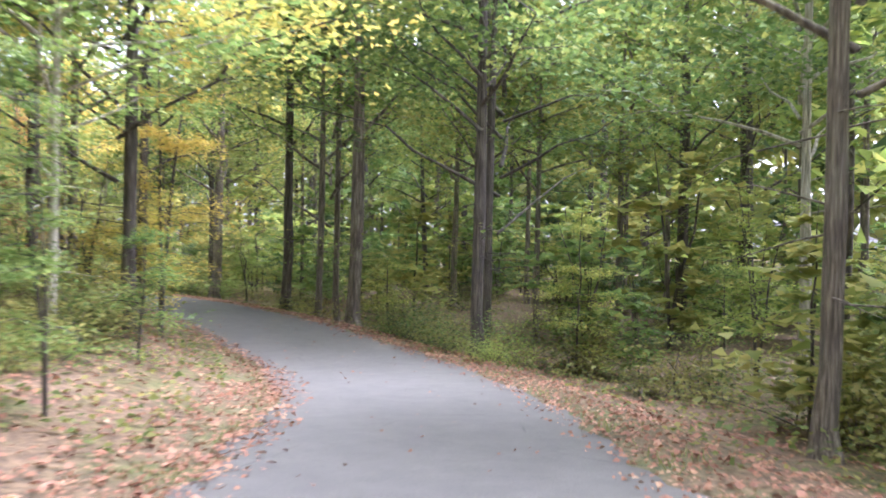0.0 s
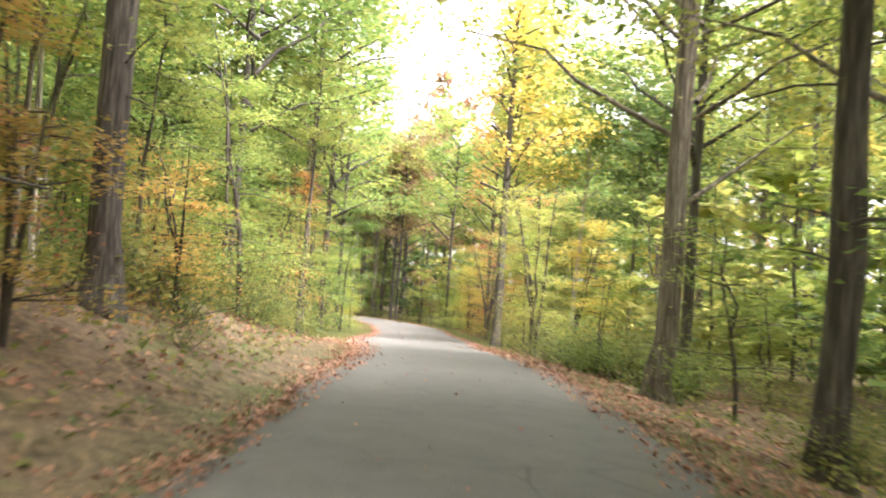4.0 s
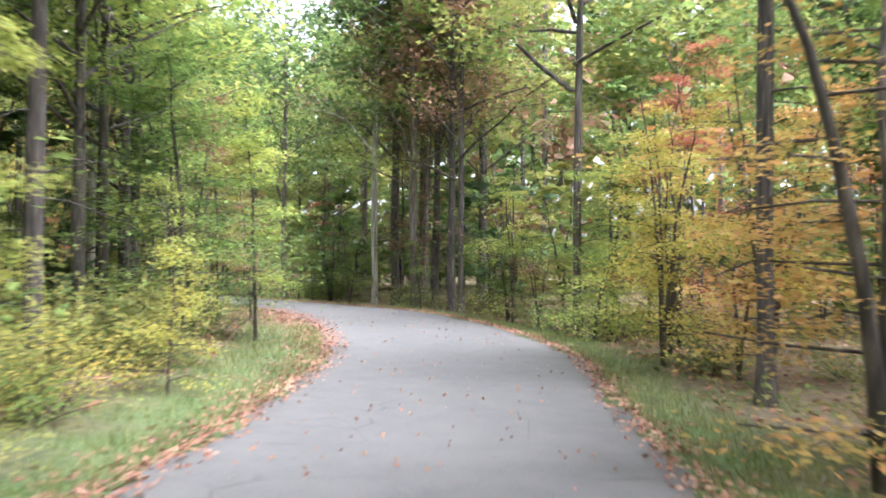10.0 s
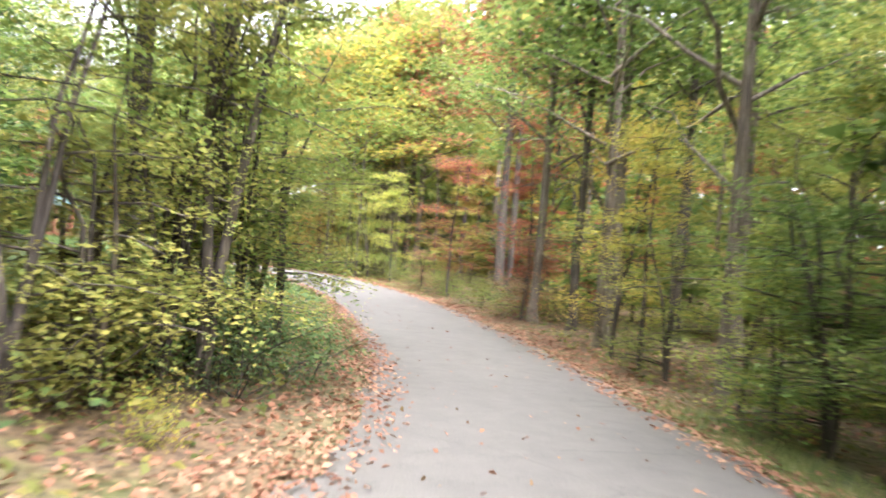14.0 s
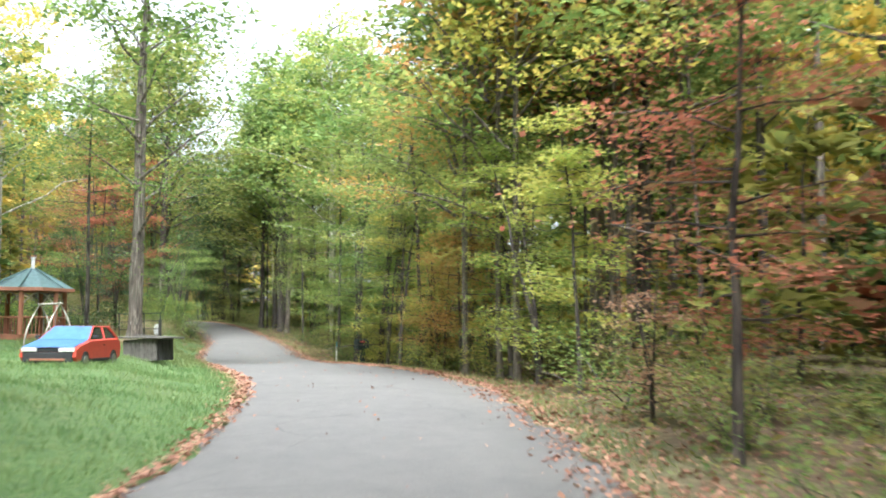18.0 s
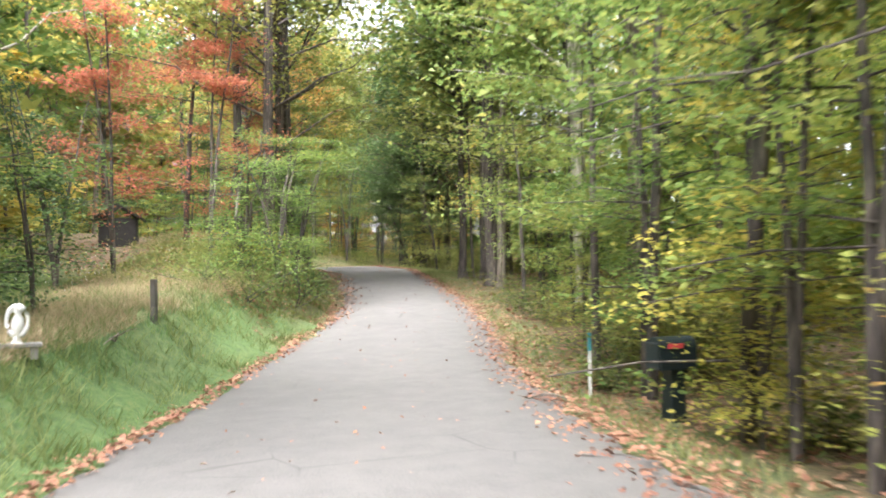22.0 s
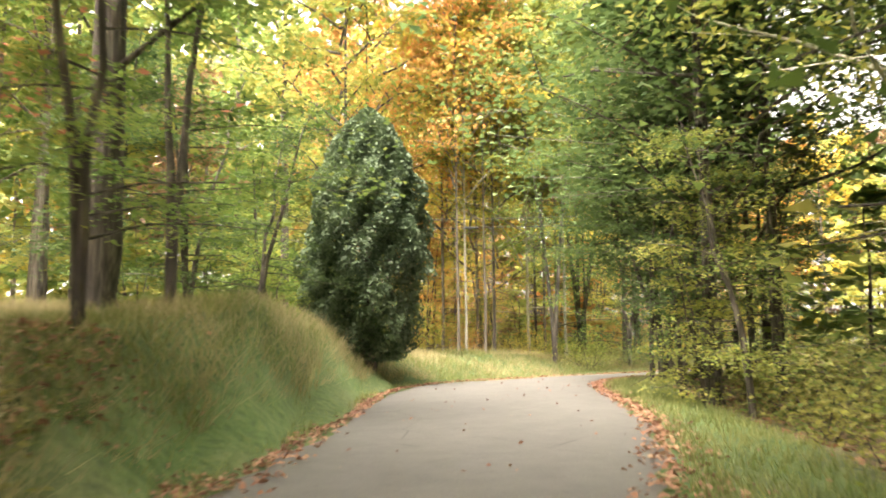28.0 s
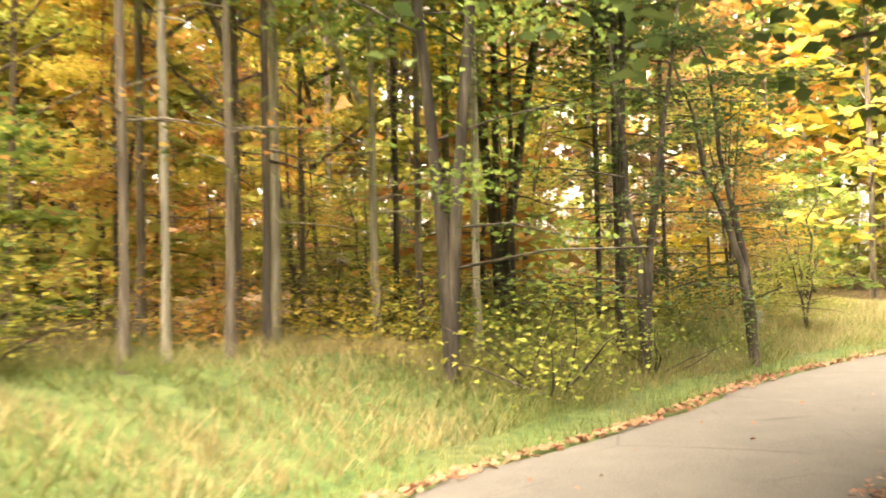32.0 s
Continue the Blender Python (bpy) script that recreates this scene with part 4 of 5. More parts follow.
small(-166.6, 61.6, 8.5, "dark", 1.5, lean=(22, 6), bare=3.0)
tall(-169.7, 61.6, 0.14, 13, "dark", "DARK", (7, 3), wide=1.3, model=2)
tall(-166.3, 62.6, 0.15, 14, "dark", "DARK", (5, -4), wide=1.3, model=0)
tall(-163.4, 64.0, 0.2, 15, "dark", "DARK", wide=1.4, model=2)

small(-111.0, 92.7, 7.5, "lime", 1.1)
tall(-112.5, 90.5, 0.11, 15, "orange", wide=1.1)
tall(-109.6, 92.1, 0.11, 15, "yellow", wide=1.1)
tall(-7.6, 21.6, 0.2, 15, "yellow", "DARK", wide=1.3, model=2)
tall(-10.4, 30.2, 0.2, 16, "olive", "DARK", wide=1.3, model=0)
small(-8.0, 25.0, 9.0, "yellow", 1.2)
tall(-165.8, 49.6, 0.09, 17, "olive", "DARK", wide=1.2)

small(-91.2, 97.4, 9.5, "red", 0.8)
tall(-58.4, 94.4, 0.2, 17, "rust", "DARK", wide=1.2, model=1)
tall(-61.6, 96.8, 0.22, 18, "rust", "DARK", wide=1.2, model=3)
tall(-59.1, 80.1, 0.24, 17, "green", "DARK", wide=1.4, model=2)
tall(-62.2, 82.0, 0.22, 17, "green", "DARK", wide=1.4, model=0)
tall(-55.5, 77.5, 0.2, 16, "lime", "DARK", wide=1.4, model=2)
small(-50.8, 77.2, 8.0, "green", 1.5)
small(-53.4, 79.0, 7.0, "green", 1.5)
small(-56.5, 80.6, 6.0, "dark", 1.4)
small(-46.5, 88.2, 5.5, "lime", 1.4)
small(-43.8, 87.2, 6.5, "yellow", 1.3)
small(-41.0, 86.4, 6.5, "orange", 1.3)
small(-44.8, 90.2, 9.0, "red", 1.2)
small(-47.8, 90.4, 7.0, "green", 1.4)
bush(-47.6, 87.3, 1.5, "green", 1.3)
bush(-45.2, 86.2, 1.6, "lime", 1.3)
small(-167.9, 60.4, 7.5, "dark", 1.9, lean=(28, 0), bare=3.0)
small(-170.4, 61.0, 8.5, "dark", 1.8, lean=(24, -6), bare=3.0)
tall(-169.4, 51.6, 0.1, 15, "orange", "BARK", wide=1.1, model=3)
tall(-170.2, 51.3, 0.09, 15, "yellow", "PALE", wide=1.1, model=1)
tall(-170.7, 51.8, 0.1, 15, "olive", "BARK", wide=1.1, model=3)
tall(-177.5, 50.4, 0.13, 15, "olive", "BARK", wide=1.1, model=1)
tall(-181.4, 52.2, 0.15, 13, "rust", "DARK", wide=1.1, model=3)
small(-166.4, 50.4, 4.6, "olive", 1.6)
small(-164.6, 50.8, 4.0, "olive", 1.5)

small(-136.0, 71.6, 4.8, "green", 1.7, model=2)
small(-134.4, 71.4, 4.0, "green", 1.7, model=1)
small(-137.6, 71.2, 5.2, "green", 1.6, model=2)
bush(-135.2, 72.6, 1.7, "green", 1.5)
bush(-136.9, 71.8, 1.3, "dark", 1.5)
bush(-133.6, 72.3, 1.5, "green", 1.5)
bush(-132.4, 73.0, 1.3, "bramble", 1.4)
small(-151.4, 61.4, 8.0, "green", 1.5, bare=1.6)
small(-157.6, 52.4, 7.5, "dark", 1.4)
small(-154.8, 53.6, 8.0, "dark", 1.4)

# ---- the woods on both sides ----
MIX = [  # way along the road, then what leaves the left and the right woods have there
    (0, "green olive yellow olive green", "green olive green lime green"),
    (45, "olive green lime green orange", "green lime olive green dark"),
    (75, "green dark olive green lime", "green dark olive green lime"),
    (100, "green dark lime green olive", "green yellow olive green lime"),
    (128, "green dark olive green green", "green dark rust green olive"),
    (150, "dark olive dark green green", "green green olive red green"),
    (185, "green dark green green lime", "green green olive yellow dark"),
    (212, "olive green lime olive yellow", "lime green lime yellow lime"),
    (238, "green lime olive green olive", "green lime olive green green"),
    (262, "yellow orange olive rust yellow", "dark green olive dark green"),
]


def leaf_for(s, d):
    row = [m for m in MIX if m[0] <= s][-1]
    return str(rng.choice(row[1 if d < 0 else 2].split()))


def free(x, y, gap):
    u = np.clip(((x + 122) * -20.4 + (y - 79) * -19.2) / 784.8, 0, 1)  # keeps the view from the road to the well house clear
    if math.hypot(x + 122 + 20.4 * u, y - 79 + 19.2 * u) < 2.6:
        return False
    return all((x - a) ** 2 + (y - b) ** 2 > gap * gap for a, b in planted)


def spot(s0, s1, o0, o1, side):
    k = int(np.searchsorted(ALONG, rng.uniform(s0, s1)))
    k = min(k, len(LINE) - 1)
    d = side * (LINE[k, 3] / 2 + rng.uniform(o0, o1))
    p = LINE[k, :2] + RIGHT[k] * d
    s, dd, _, w = where([p[0]], [p[1]])
    return p[0], p[1], float(s[0]), float(dd[0]), float(abs(dd[0]) - w[0])


def clearing(s, d, out):
    """The yard and the open verges."""
    if d < 0:
        if 147 < s < 214:
            return out < 12 - max(0, s - 196) * 0.35
        if s > 222:
            return out < (13 if 231 < s < 250 else 6.5)
        if 92 < s < 130:
            return out < 2.6
        return out < 1.5
    if s > 221:
        return out < (2.4 if s > 232 else 5.0)
    return out < (1.6 if 92 < s < 150 else 1.2)


END = ALONG[-1]
# Trees that arch over the road.
for k, at in enumerate(np.arange(6, 240, 6.5)):
    side = 1 if k % 2 else -1
    for tries in range(6):
        x, y, s, d, out = spot(at - 2, at + 2, 2.6, 4.4, side)
        if out > 2.2 and not clearing(s, d, out) and free(x, y, 2.0) and not 88 < s < 200:
            tall(x, y, float(rng.uniform(0.11, 0.19)), float(rng.uniform(16, 20)), leaf_for(s, d), str(rng.choice(["BARK", "DARK"])), wide=1.4, model=int(rng.choice([0, 2])))
            break
for side in (-1, 1):
    for count, o0, o1, gap, what in ((52, 4.5, 17, 2.9, "tall"), (190, 13, 44, 3.1, "far"), (34, 4.0, 11, 2.6, "small"), (290, 6, 30, 2.2, "small_far")):
        made = tries = 0
        while made < count and tries < count * 8:
            tries += 1
            x, y, s, d, out = spot(2, END, o0, o1, side)
            if out < o0 * 0.9 or clearing(s, d, out) or not free(x, y, gap):
                continue
            leaf = leaf_for(s, d)
            if what == "tall":
                tall(x, y, float(rng.uniform(0.07, 0.22)), float(rng.uniform(13, 19)), leaf, str(rng.choice(["BARK", "DARK", "PALE"], p=[0.5, 0.4, 0.1])), (float(rng.normal(0, 2)), float(rng.normal(0, 2))))
            elif what == "far":
                far_tree(x, y, float(rng.uniform(0.12, 0.28)), float(rng.uniform(18, 26)), leaf, "DARK" if rng.random() < 0.5 else "BARK")
            elif what == "small":
                small(x, y, float(rng.uniform(3, 6.5)), leaf)
            else:
                far_small(x, y, float(rng.uniform(3.5, 8)), leaf)
            made += 1
# Undergrowth deep in the right woods at the start.
for k in range(75):
    x, y, s, d, out = spot(28, 84, 4, 22, 1)
    if out > 3.6 and free(x, y, 1.2):
        if k % 3:
            far_small(x, y, float(rng.uniform(2.5, 6)), leaf_for(s, d))
        else:
            far_bush(x, y, float(rng.uniform(1.0, 2.0)), 1.4)
# Thick woods on the right of the climb.
for k in range(120):
    x, y, s, d, out = spot(212, 280, 9, 36, 1)
    if out > 8 and free(x, y, 1.8):
        if k % 2:
            far_tree(x, y, float(rng.uniform(0.1, 0.2)), float(rng.uniform(15, 20)), leaf_for(s, d), "DARK")
        else:
            far_small(x, y, float(rng.uniform(4, 8)), leaf_for(s, d))
# The woods beyond the last bend.
for k in range(440):
    x, y = float(rng.uniform(-226, -170)), float(rng.uniform(5, 56))
    if k >= 320:
        x, y = float(rng.uniform(-226, -196)), float(rng.uniform(44, 84))
    s, d, _, w = where([x], [y])
    if not (abs(d[0]) > w[0] + 6 and free(x, y, 2.0)):
        continue
    leaf = str(rng.choice("olive orange green rust olive yellow rust olive".split()))
    if k % 2:
        far_tree(x, y, float(rng.uniform(0.09, 0.2)), float(rng.uniform(12, 17)), leaf, "BARK" if k % 3 else "DARK", 1.0)
    else:
        far_small(x, y, float(rng.uniform(3, 7)), leaf)

for side, count in ((-1, 110), (1, 170)):
    made = 0
    while made < count:
        x, y, s, d, out = spot(5, END, 0.9, 5, side)
        if clearing(s, d, out + 0.4) or out < 0.8 or (d > 0 and 150 < s < 186 and out < 3.2) or (d < 0 and s < 66 and out < 3.4) or (d < 0 and 218 < s < 231) or (d > 0 and s < 48 and out < 3.4) or (d < 0 and 128 < s < 150 and out < 3.0) or (d > 0 and 125 < s < 150 and out < 2.6):
            continue
        if out > 2.6:
            far_bush(x, y, float(rng.uniform(0.7, 1.8)), float(rng.uniform(0.9, 1.4)))
            made += 1
            continue
        bush(x, y, float(rng.uniform(0.6, 1.7)), str(rng.choice(["bramble", "green", "lime", "dark", "yellow"], p=[0.45, 0.25, 0.12, 0.13, 0.05])), float(rng.uniform(0.9, 1.4)))
        made += 1

far = thing("woods", Matrix.Identity(4), "deep mixed autumn woods behind the roadside trees", "woods", kind="stuff")
for key, pieces in FAR_PIECES.items():
    v, f = joined(pieces)
    ob = new("far_trunks" if key in BARKS else "far_foliage", mesh_of("far", v, f, BARKS[key][0] if key in BARKS else LEAF[key]))
    ob.parent = far
    ob["kind"] = "stuff"

# Far woods closing the view.
k = rng.integers(0, len(LINE), 95000)
o = rng.uniform(40, 75, len(k)) * rng.choice([-1, 1], len(k))
px, py = (LINE[k, :2] + RIGHT[k] * o[:, None]).T
s, d, _, w = where(px, py)
ok = np.abs(d) > 36
a = rng.uniform(0, 6.28, 5000)
ex = np.r_[px[ok], -0.5 + 55 * np.cos(a), -200 + 60 * np.cos(a)]
ey = np.r_[py[ok], -35 + 40 * np.sin(a), 75 + 60 * np.sin(a)]
s, d, _, w = where(ex, ey)
ok = np.abs(d) > 30
ex, ey = ex[ok], ey[ok]
ez = height(ex, ey) + rng.uniform(0, 1, len(ex)) ** 0.8 * 25
lv, lf = leaves(np.stack([ex, ey, ez], -1), 1.9, 0.9, flat=True)
tagged(new("far_woods", mesh_of("far_woods", lv, lf, LEAF["olive"])), "distant autumn woods of green and yellow foliage", "woods", kind="stuff")

# Bushes along the foot of the trees at the last bend.
for k in range(34):
    x, y, s, d, out = spot(250, END - 6, 3.0, 6.0, -1)
    if out > 2.8 and (s > 258 or out > 5.0):
        bush(x, y, float(rng.uniform(0.7, 1.5)), str(rng.choice("yellow olive green bramble olive orange".split())), float(rng.uniform(1.0, 1.4)))

# Bushes behind the dry grass at the end of the yard.
for k in range(34):
    x, y, s, d, out = spot(202, 218, 5.0, 9.0, -1)
    if out > 4.4 and free(x, y, 0.6) and math.hypot(x + 118.7, y - 73.2) > 4:
        bush(x, y, float(rng.uniform(0.9, 1.9)), str(rng.choice("green lime dark bramble dark".split())), float(rng.uniform(1.1, 1.6)))

# ---- cover of the ground ----
def near_road(n, s0, s1, o, side):
    """Places at the given distances from the road's edge."""
    s = rng.uniform(s0, s1, n)
    k = np.clip(np.searchsorted(ALONG, s), 0, len(LINE) - 1)
    p = LINE[k, :2] + RIGHT[k] * (side * (LINE[k, 3] / 2 + o))[:, None]
    p = p + HEAD[k] * rng.uniform(-0.25, 0.25, n)[:, None]
    return p[:, 0], p[:, 1]


def lie(x, y, lift):
    s, d, z, w = where(x, y)
    return np.where(np.abs(d) < w, z + 0.035 * (1 - (d / w) ** 2), height(x, y)) + lift


def scatter(name, label, x, y, size, leaf, tilt, lift, high=0.0, category="leaves"):
    z = lie(x, y, lift) + rng.uniform(0, 1, len(x)) ** 1.6 * high
    v, f = leaves(np.stack([x, y, z], -1), size, tilt)
    ob = new(name, mesh_of(name, v, f, LEAF[leaf]))
    return tagged(ob, label, category, kind="stuff")


# Drifts of fallen leaves: way along the road, width of the drift on the left, on the right.
DRIFT = np.array([(0, 1.2, 2.6), (40, 1.6, 3.2), (50, 0.8, 1.5), (66, 0.7, 1.1), (80, 1.5, 1.3), (98, 0.9, 1.0), (112, 0.8, 0.6), (128, 1.2, 0.5), (146, 1.3, 0.9),
                  (155, 0.7, 1.9), (166, 0.3, 1.8), (185, 0.4, 1.3), (205, 0.5, 1.5), (216, 0.7, 1.3), (222, 2.6, 1.2), (228, 1.8, 1.0), (240, 0.3, 0.4), (290, 0.25, 0.25)])
xs, ys = [], []
for side, col in ((-1, 1), (1, 2)):
    n = 44000
    s = rng.uniform(2, END, n)
    wide = np.interp(s, DRIFT[:, 0], DRIFT[:, col])
    keep = rng.random(n) < 0.35 + 0.45 * wide
    s, wide = s[keep], wide[keep]
    o = np.abs(rng.normal(0, 0.55, len(s))) * wide - 0.12 - 0.55 * np.minimum(wide, 1.4) * rng.random(len(s)) ** 2
    k = np.clip(np.searchsorted(ALONG, s), 0, len(LINE) - 1)
    p = LINE[k, :2] + RIGHT[k] * (side * (LINE[k, 3] / 2 + o))[:, None] + HEAD[k] * rng.uniform(-0.3, 0.3, len(s))[:, None]
    xs.append(p[:, 0])
    ys.append(p[:, 1])
scatter("leaf_drift", "drifts of tan and orange fallen leaves along the road", np.concatenate(xs), np.concatenate(ys), 0.088, "litter", 0.4, 0.015, 0.045)
x, y = near_road(1100, 30, END, -rng.uniform(0.1, 4.8, 1100), 1)
scatter("leaf_scatter", "single brown leaves lying on the asphalt", x, y, 0.065, "litter", 0.5, 0.015)
x, y = near_road(330, 92, 145, -rng.uniform(0.3, 4.8, 330), 1)
scatter("curled_leaf_scatter", "dark curled leaves lying on the asphalt", x, y, 0.07, "rust", 1.0, 0.02)
xs, ys = [], []
for side in (-1, 1):
    x, y = near_road(26000, 2, END, rng.uniform(0.8, 11, 26000) * rng.uniform(0.4, 1, 26000), side)
    ok = meadow(x, y) < 0.5
    xs.append(x[ok])
    ys.append(y[ok])
scatter("leaf_litter", "brown leaf litter under the trees", np.concatenate(xs), np.concatenate(ys), 0.13, "litter", 0.4, 0.02, 0.03)
xs, ys = [], []
for side in (-1, 1):
    x, y = near_road(42000, 2, END, 0.9 + 15 * rng.random(42000) ** 1.5, side)
    s, d, _, w = where(x, y)
    ok = (meadow(x, y) < 0.45) & (np.sin(x * 0.8 + 1) * np.sin(y * 0.9) + 0.3 * np.sin(x * 3) > -0.25)
    xs.append(x[ok])
    ys.append(y[ok])
scatter("undergrowth", "low mixed undergrowth of seedlings and brambles", np.concatenate(xs), np.concatenate(ys), 0.13, "bramble", 0.5, 0.04, 0.55, "undergrowth")


n = 15000
x, y = near_road(n, 213, 234, 0.2 + 6 * rng.random(n), -1)
scatter("bank_litter", "brown leaf litter on the cut bank", x, y, 0.10, "litter", 0.6, 0.02, 0.06)
n = 7000
x, y = near_road(n, 214, 232, 0.5 + 6 * rng.random(n), -1)
scatter("bank_creeper", "low ivy and seedlings on the cut bank", x, y, 0.10, "bramble", 0.5, 0.03, 0.25, "undergrowth")
n = 3200
x, y = near_road(n, 148, 166, 0.2 + 6 * rng.random(n) ** 1.6, -1)
scatter("lawn_leaves", "tan fallen leaves on the yard's lawn", x, y, 0.08, "litter", 0.5, 0.07, 0.04)


def blades(name, label, x, y, tall_, wide, leaf, bend=0.35):
    n = len(x)
    z = lie(x, y, -0.02)
    yaw = rng.uniform(0, 6.28, n)
    h = tall_ * rng.uniform(0.45, 1.2, n)
    b = np.stack([x, y, z], -1)
    side = np.stack([np.cos(yaw), np.sin(yaw), 0 * yaw], -1) * (wide * rng.uniform(0.6, 1.4, n))[:, None]
    top = b + np.stack([rng.normal(0, bend, n) * h, rng.normal(0, bend, n) * h, h], -1)
    v = np.stack([b - side, b + side, top], 1).reshape(-1, 3)
    ob = new(name, mesh_of(name, v, np.arange(3 * n).reshape(-1, 3), LEAF[leaf]))
    return tagged(ob, label, "grass", kind="stuff")


def grassy(n, s0, s1, o0, o1, side, least=0.25):
    x, y = near_road(n, s0, s1, o0 + (o1 - o0) * rng.random(n) ** 1.3, side)
    ok = meadow(x, y) > rng.uniform(least, 1.0, n)
    return x[ok], y[ok]


x1, y1 = grassy(120000, 149, 218, 0.15, 10, -1)
blades("lawn_grass", "uneven green lawn grass of the yard", x1, y1, 0.13, 0.008, "grass")
x, y = near_road(34000, 194, 228, 0.3 + 6 * rng.random(34000) ** 1.2, -1)
ok = np.sin(x * 2.1) * np.sin(y * 2.7) + 0.5 * np.sin(x * 6) + 0.3 * (x < -130) > -0.1
blades("verge_weeds", "coarse green weeds on the yard's bank", x[ok], y[ok], 0.30, 0.012, "verge", 0.7)
parts = [grassy(22000, 86, 134, 0.1, 2.8, -1), grassy(22000, 90, 152, 0.1, 2.0, 1), grassy(16000, 168, 234, 0.2, 1.8, 1), grassy(22000, 226, END, 0.1, 2.8, 1), grassy(26000, 212, END, 0.1, 2.4, -1), grassy(14000, 2, 90, 0.1, 1.2, 1, 0.1), grassy(14000, 2, 90, 0.1, 1.2, -1, 0.1)]
blades("verge_grass", "green grass on the road verges", np.concatenate([p[0] for p in parts]), np.concatenate([p[1] for p in parts]), 0.17, 0.011, "verge")
x, y = near_road(46000, 198, 217, 1.7 + 3.8 * rng.random(46000), -1)
ok = np.sin(x * 1.3 + 0.5) * np.sin(y * 1.7) + 0.4 * np.sin(x * 4 + y * 3) + rng.normal(0, 0.4, len(x)) > -0.35
x, y = x[ok], y[ok]
blades("dry_grass", "dry tan grass and weeds by the fence", x, y, 0.27, 0.006, "dry", 1.0)
x, y = near_road(110000, 227, 285, 0.7 + 7 * rng.random(110000) ** 1.2, -1)
half_ = np.sin(x * 0.9) * np.sin(y * 1.1 + 1) + 0.4 * np.sin(x * 2.7 + y) + rng.normal(0, 0.6, len(x)) > -0.2
blades("bank_grass", "long pale grass on the bank", x[half_], y[half_], 0.30, 0.008, "straw", 0.6)
blades("bank_weeds", "long green grass on the bank", x[~half_], y[~half_], 0.24, 0.009, "hay", 0.6)

# ---- things along the road ----
def on(x, y, turn=0, dz=0.0):
    return pose(x, y, ground_z(x, y) + dz, 0, 0, turn)


# Red hatchback with a blue bonnet, the windscreen's reflection put on in blue, front along +y.
car = thing("car", on(-108.2, 80.8, -82, -0.16) @ Matrix.Scale(0.84, 4), "old faded red hatchback with blue bonnet, parked in long grass", "car")
bm = bmesh.new()
prof = [(-1.85, 0.35), (-1.9, 0.62), (-1.82, 0.86), (-1.55, 0.92), (0.75, 0.88), (1.55, 0.74), (1.88, 0.62), (1.92, 0.40), (1.8, 0.26), (-1.75, 0.26)]
ring = []
for sx, inset in ((-0.80, 0.08), (-0.74, 0.0), (0.74, 0.0), (0.80, 0.08)):
    ring.append([bm.verts.new((sx, y * (1 - inset * 0.15), 0.55 + (z - 0.55) * (1 - inset * 1.5))) for y, z in prof])
for a, b in zip(ring[:-1], ring[1:]):
    for k in range(len(prof)):
        bm.faces.new((a[k], a[(k + 1) % len(prof)], b[(k + 1) % len(prof)], b[k]))
bm.faces.new(ring[0])
bm.faces.new(ring[-1][::-1])
body = part("body", bm, RED_PAINT, car)
bm = bmesh.new()
cab = [[(-0.74, -1.72, 0.88), (0.74, -1.72, 0.88), (0.74, 0.78, 0.87), (-0.74, 0.78, 0.87)], [(-0.58, -1.25, 1.26), (0.58, -1.25, 1.26), (0.58, 0.02, 1.28), (-0.58, 0.02, 1.28)]]
lo, hi = [[bm.verts.new(p) for p in r] for r in cab]
for k in range(4):
    bm.faces.new((lo[k], lo[(k + 1) % 4], hi[(k + 1) % 4], hi[k]))
bm.faces.new(hi)
part("cabin_glass", bm, GLASS, car, "dark side glass")
part("roof", box(bmesh.new(), -0.6, -1.28, 1.255, 0.6, 0.05, 1.30, 0.02), RED_PAINT, car)
for sx in (-1, 1):
    part("pillar", rod(bmesh.new(), (sx * 0.74, 0.78, 0.87), (sx * 0.58, 0.02, 1.28), 0.03), RED_PAINT, car)
    part("pillar", rod(bmesh.new(), (sx * 0.74, -0.55, 0.88), (sx * 0.585, -0.65, 1.27), 0.03), RED_PAINT, car)
    part("pillar", rod(bmesh.new(), (sx * 0.74, -1.72, 0.88), (sx * 0.58, -1.25, 1.26), 0.05), RED_PAINT, car)
    part("mirror", box(bmesh.new(), sx * 0.86 - 0.07, 0.5, 0.90, sx * 0.86 + 0.07, 0.62, 1.02, 0.02), RUBBER, car)
    part("headlight", box(bmesh.new(), sx * 0.53 - 0.22, 1.82, 0.545, sx * 0.53 + 0.22, 1.945, 0.675, 0.02), LAMP_GLASS, car, "clear headlight lens")
    for yy in (1.18, -1.2):
        wheel = part("wheel", rod(bmesh.new(), (sx * 0.66, yy, 0.27), (sx * 0.82, yy, 0.27), 0.285, sides=20), RUBBER, car, "black tyre")
        part("rim", rod(bmesh.new(), (sx * 0.80, yy, 0.27), (sx * 0.835, yy, 0.27), 0.17, sides=14), STEEL, wheel)
# Blue sheet: the bonnet, then the windscreen's reflection as plain colour.
bm = bmesh.new()
q = [bm.verts.new(p) for p in ((-0.73, 0.80, 0.895), (0.73, 0.80, 0.895), (0.74, 1.95, 0.685), (-0.74, 1.95, 0.685), (-0.57, 0.04, 1.295), (0.57, 0.04, 1.295))]
bm.faces.new((q[0], q[1], q[2], q[3]))
bm.faces.new((q[4], q[5], q[1], q[0]))
bmesh.ops.solidify(bm, geom=bm.faces[:], thickness=0.015)
part("bonnet", bm, BLUE_PAINT_AND_SHEEN, car, "faded blue bonnet, with the windscreen's reflection laid on in the same blue")
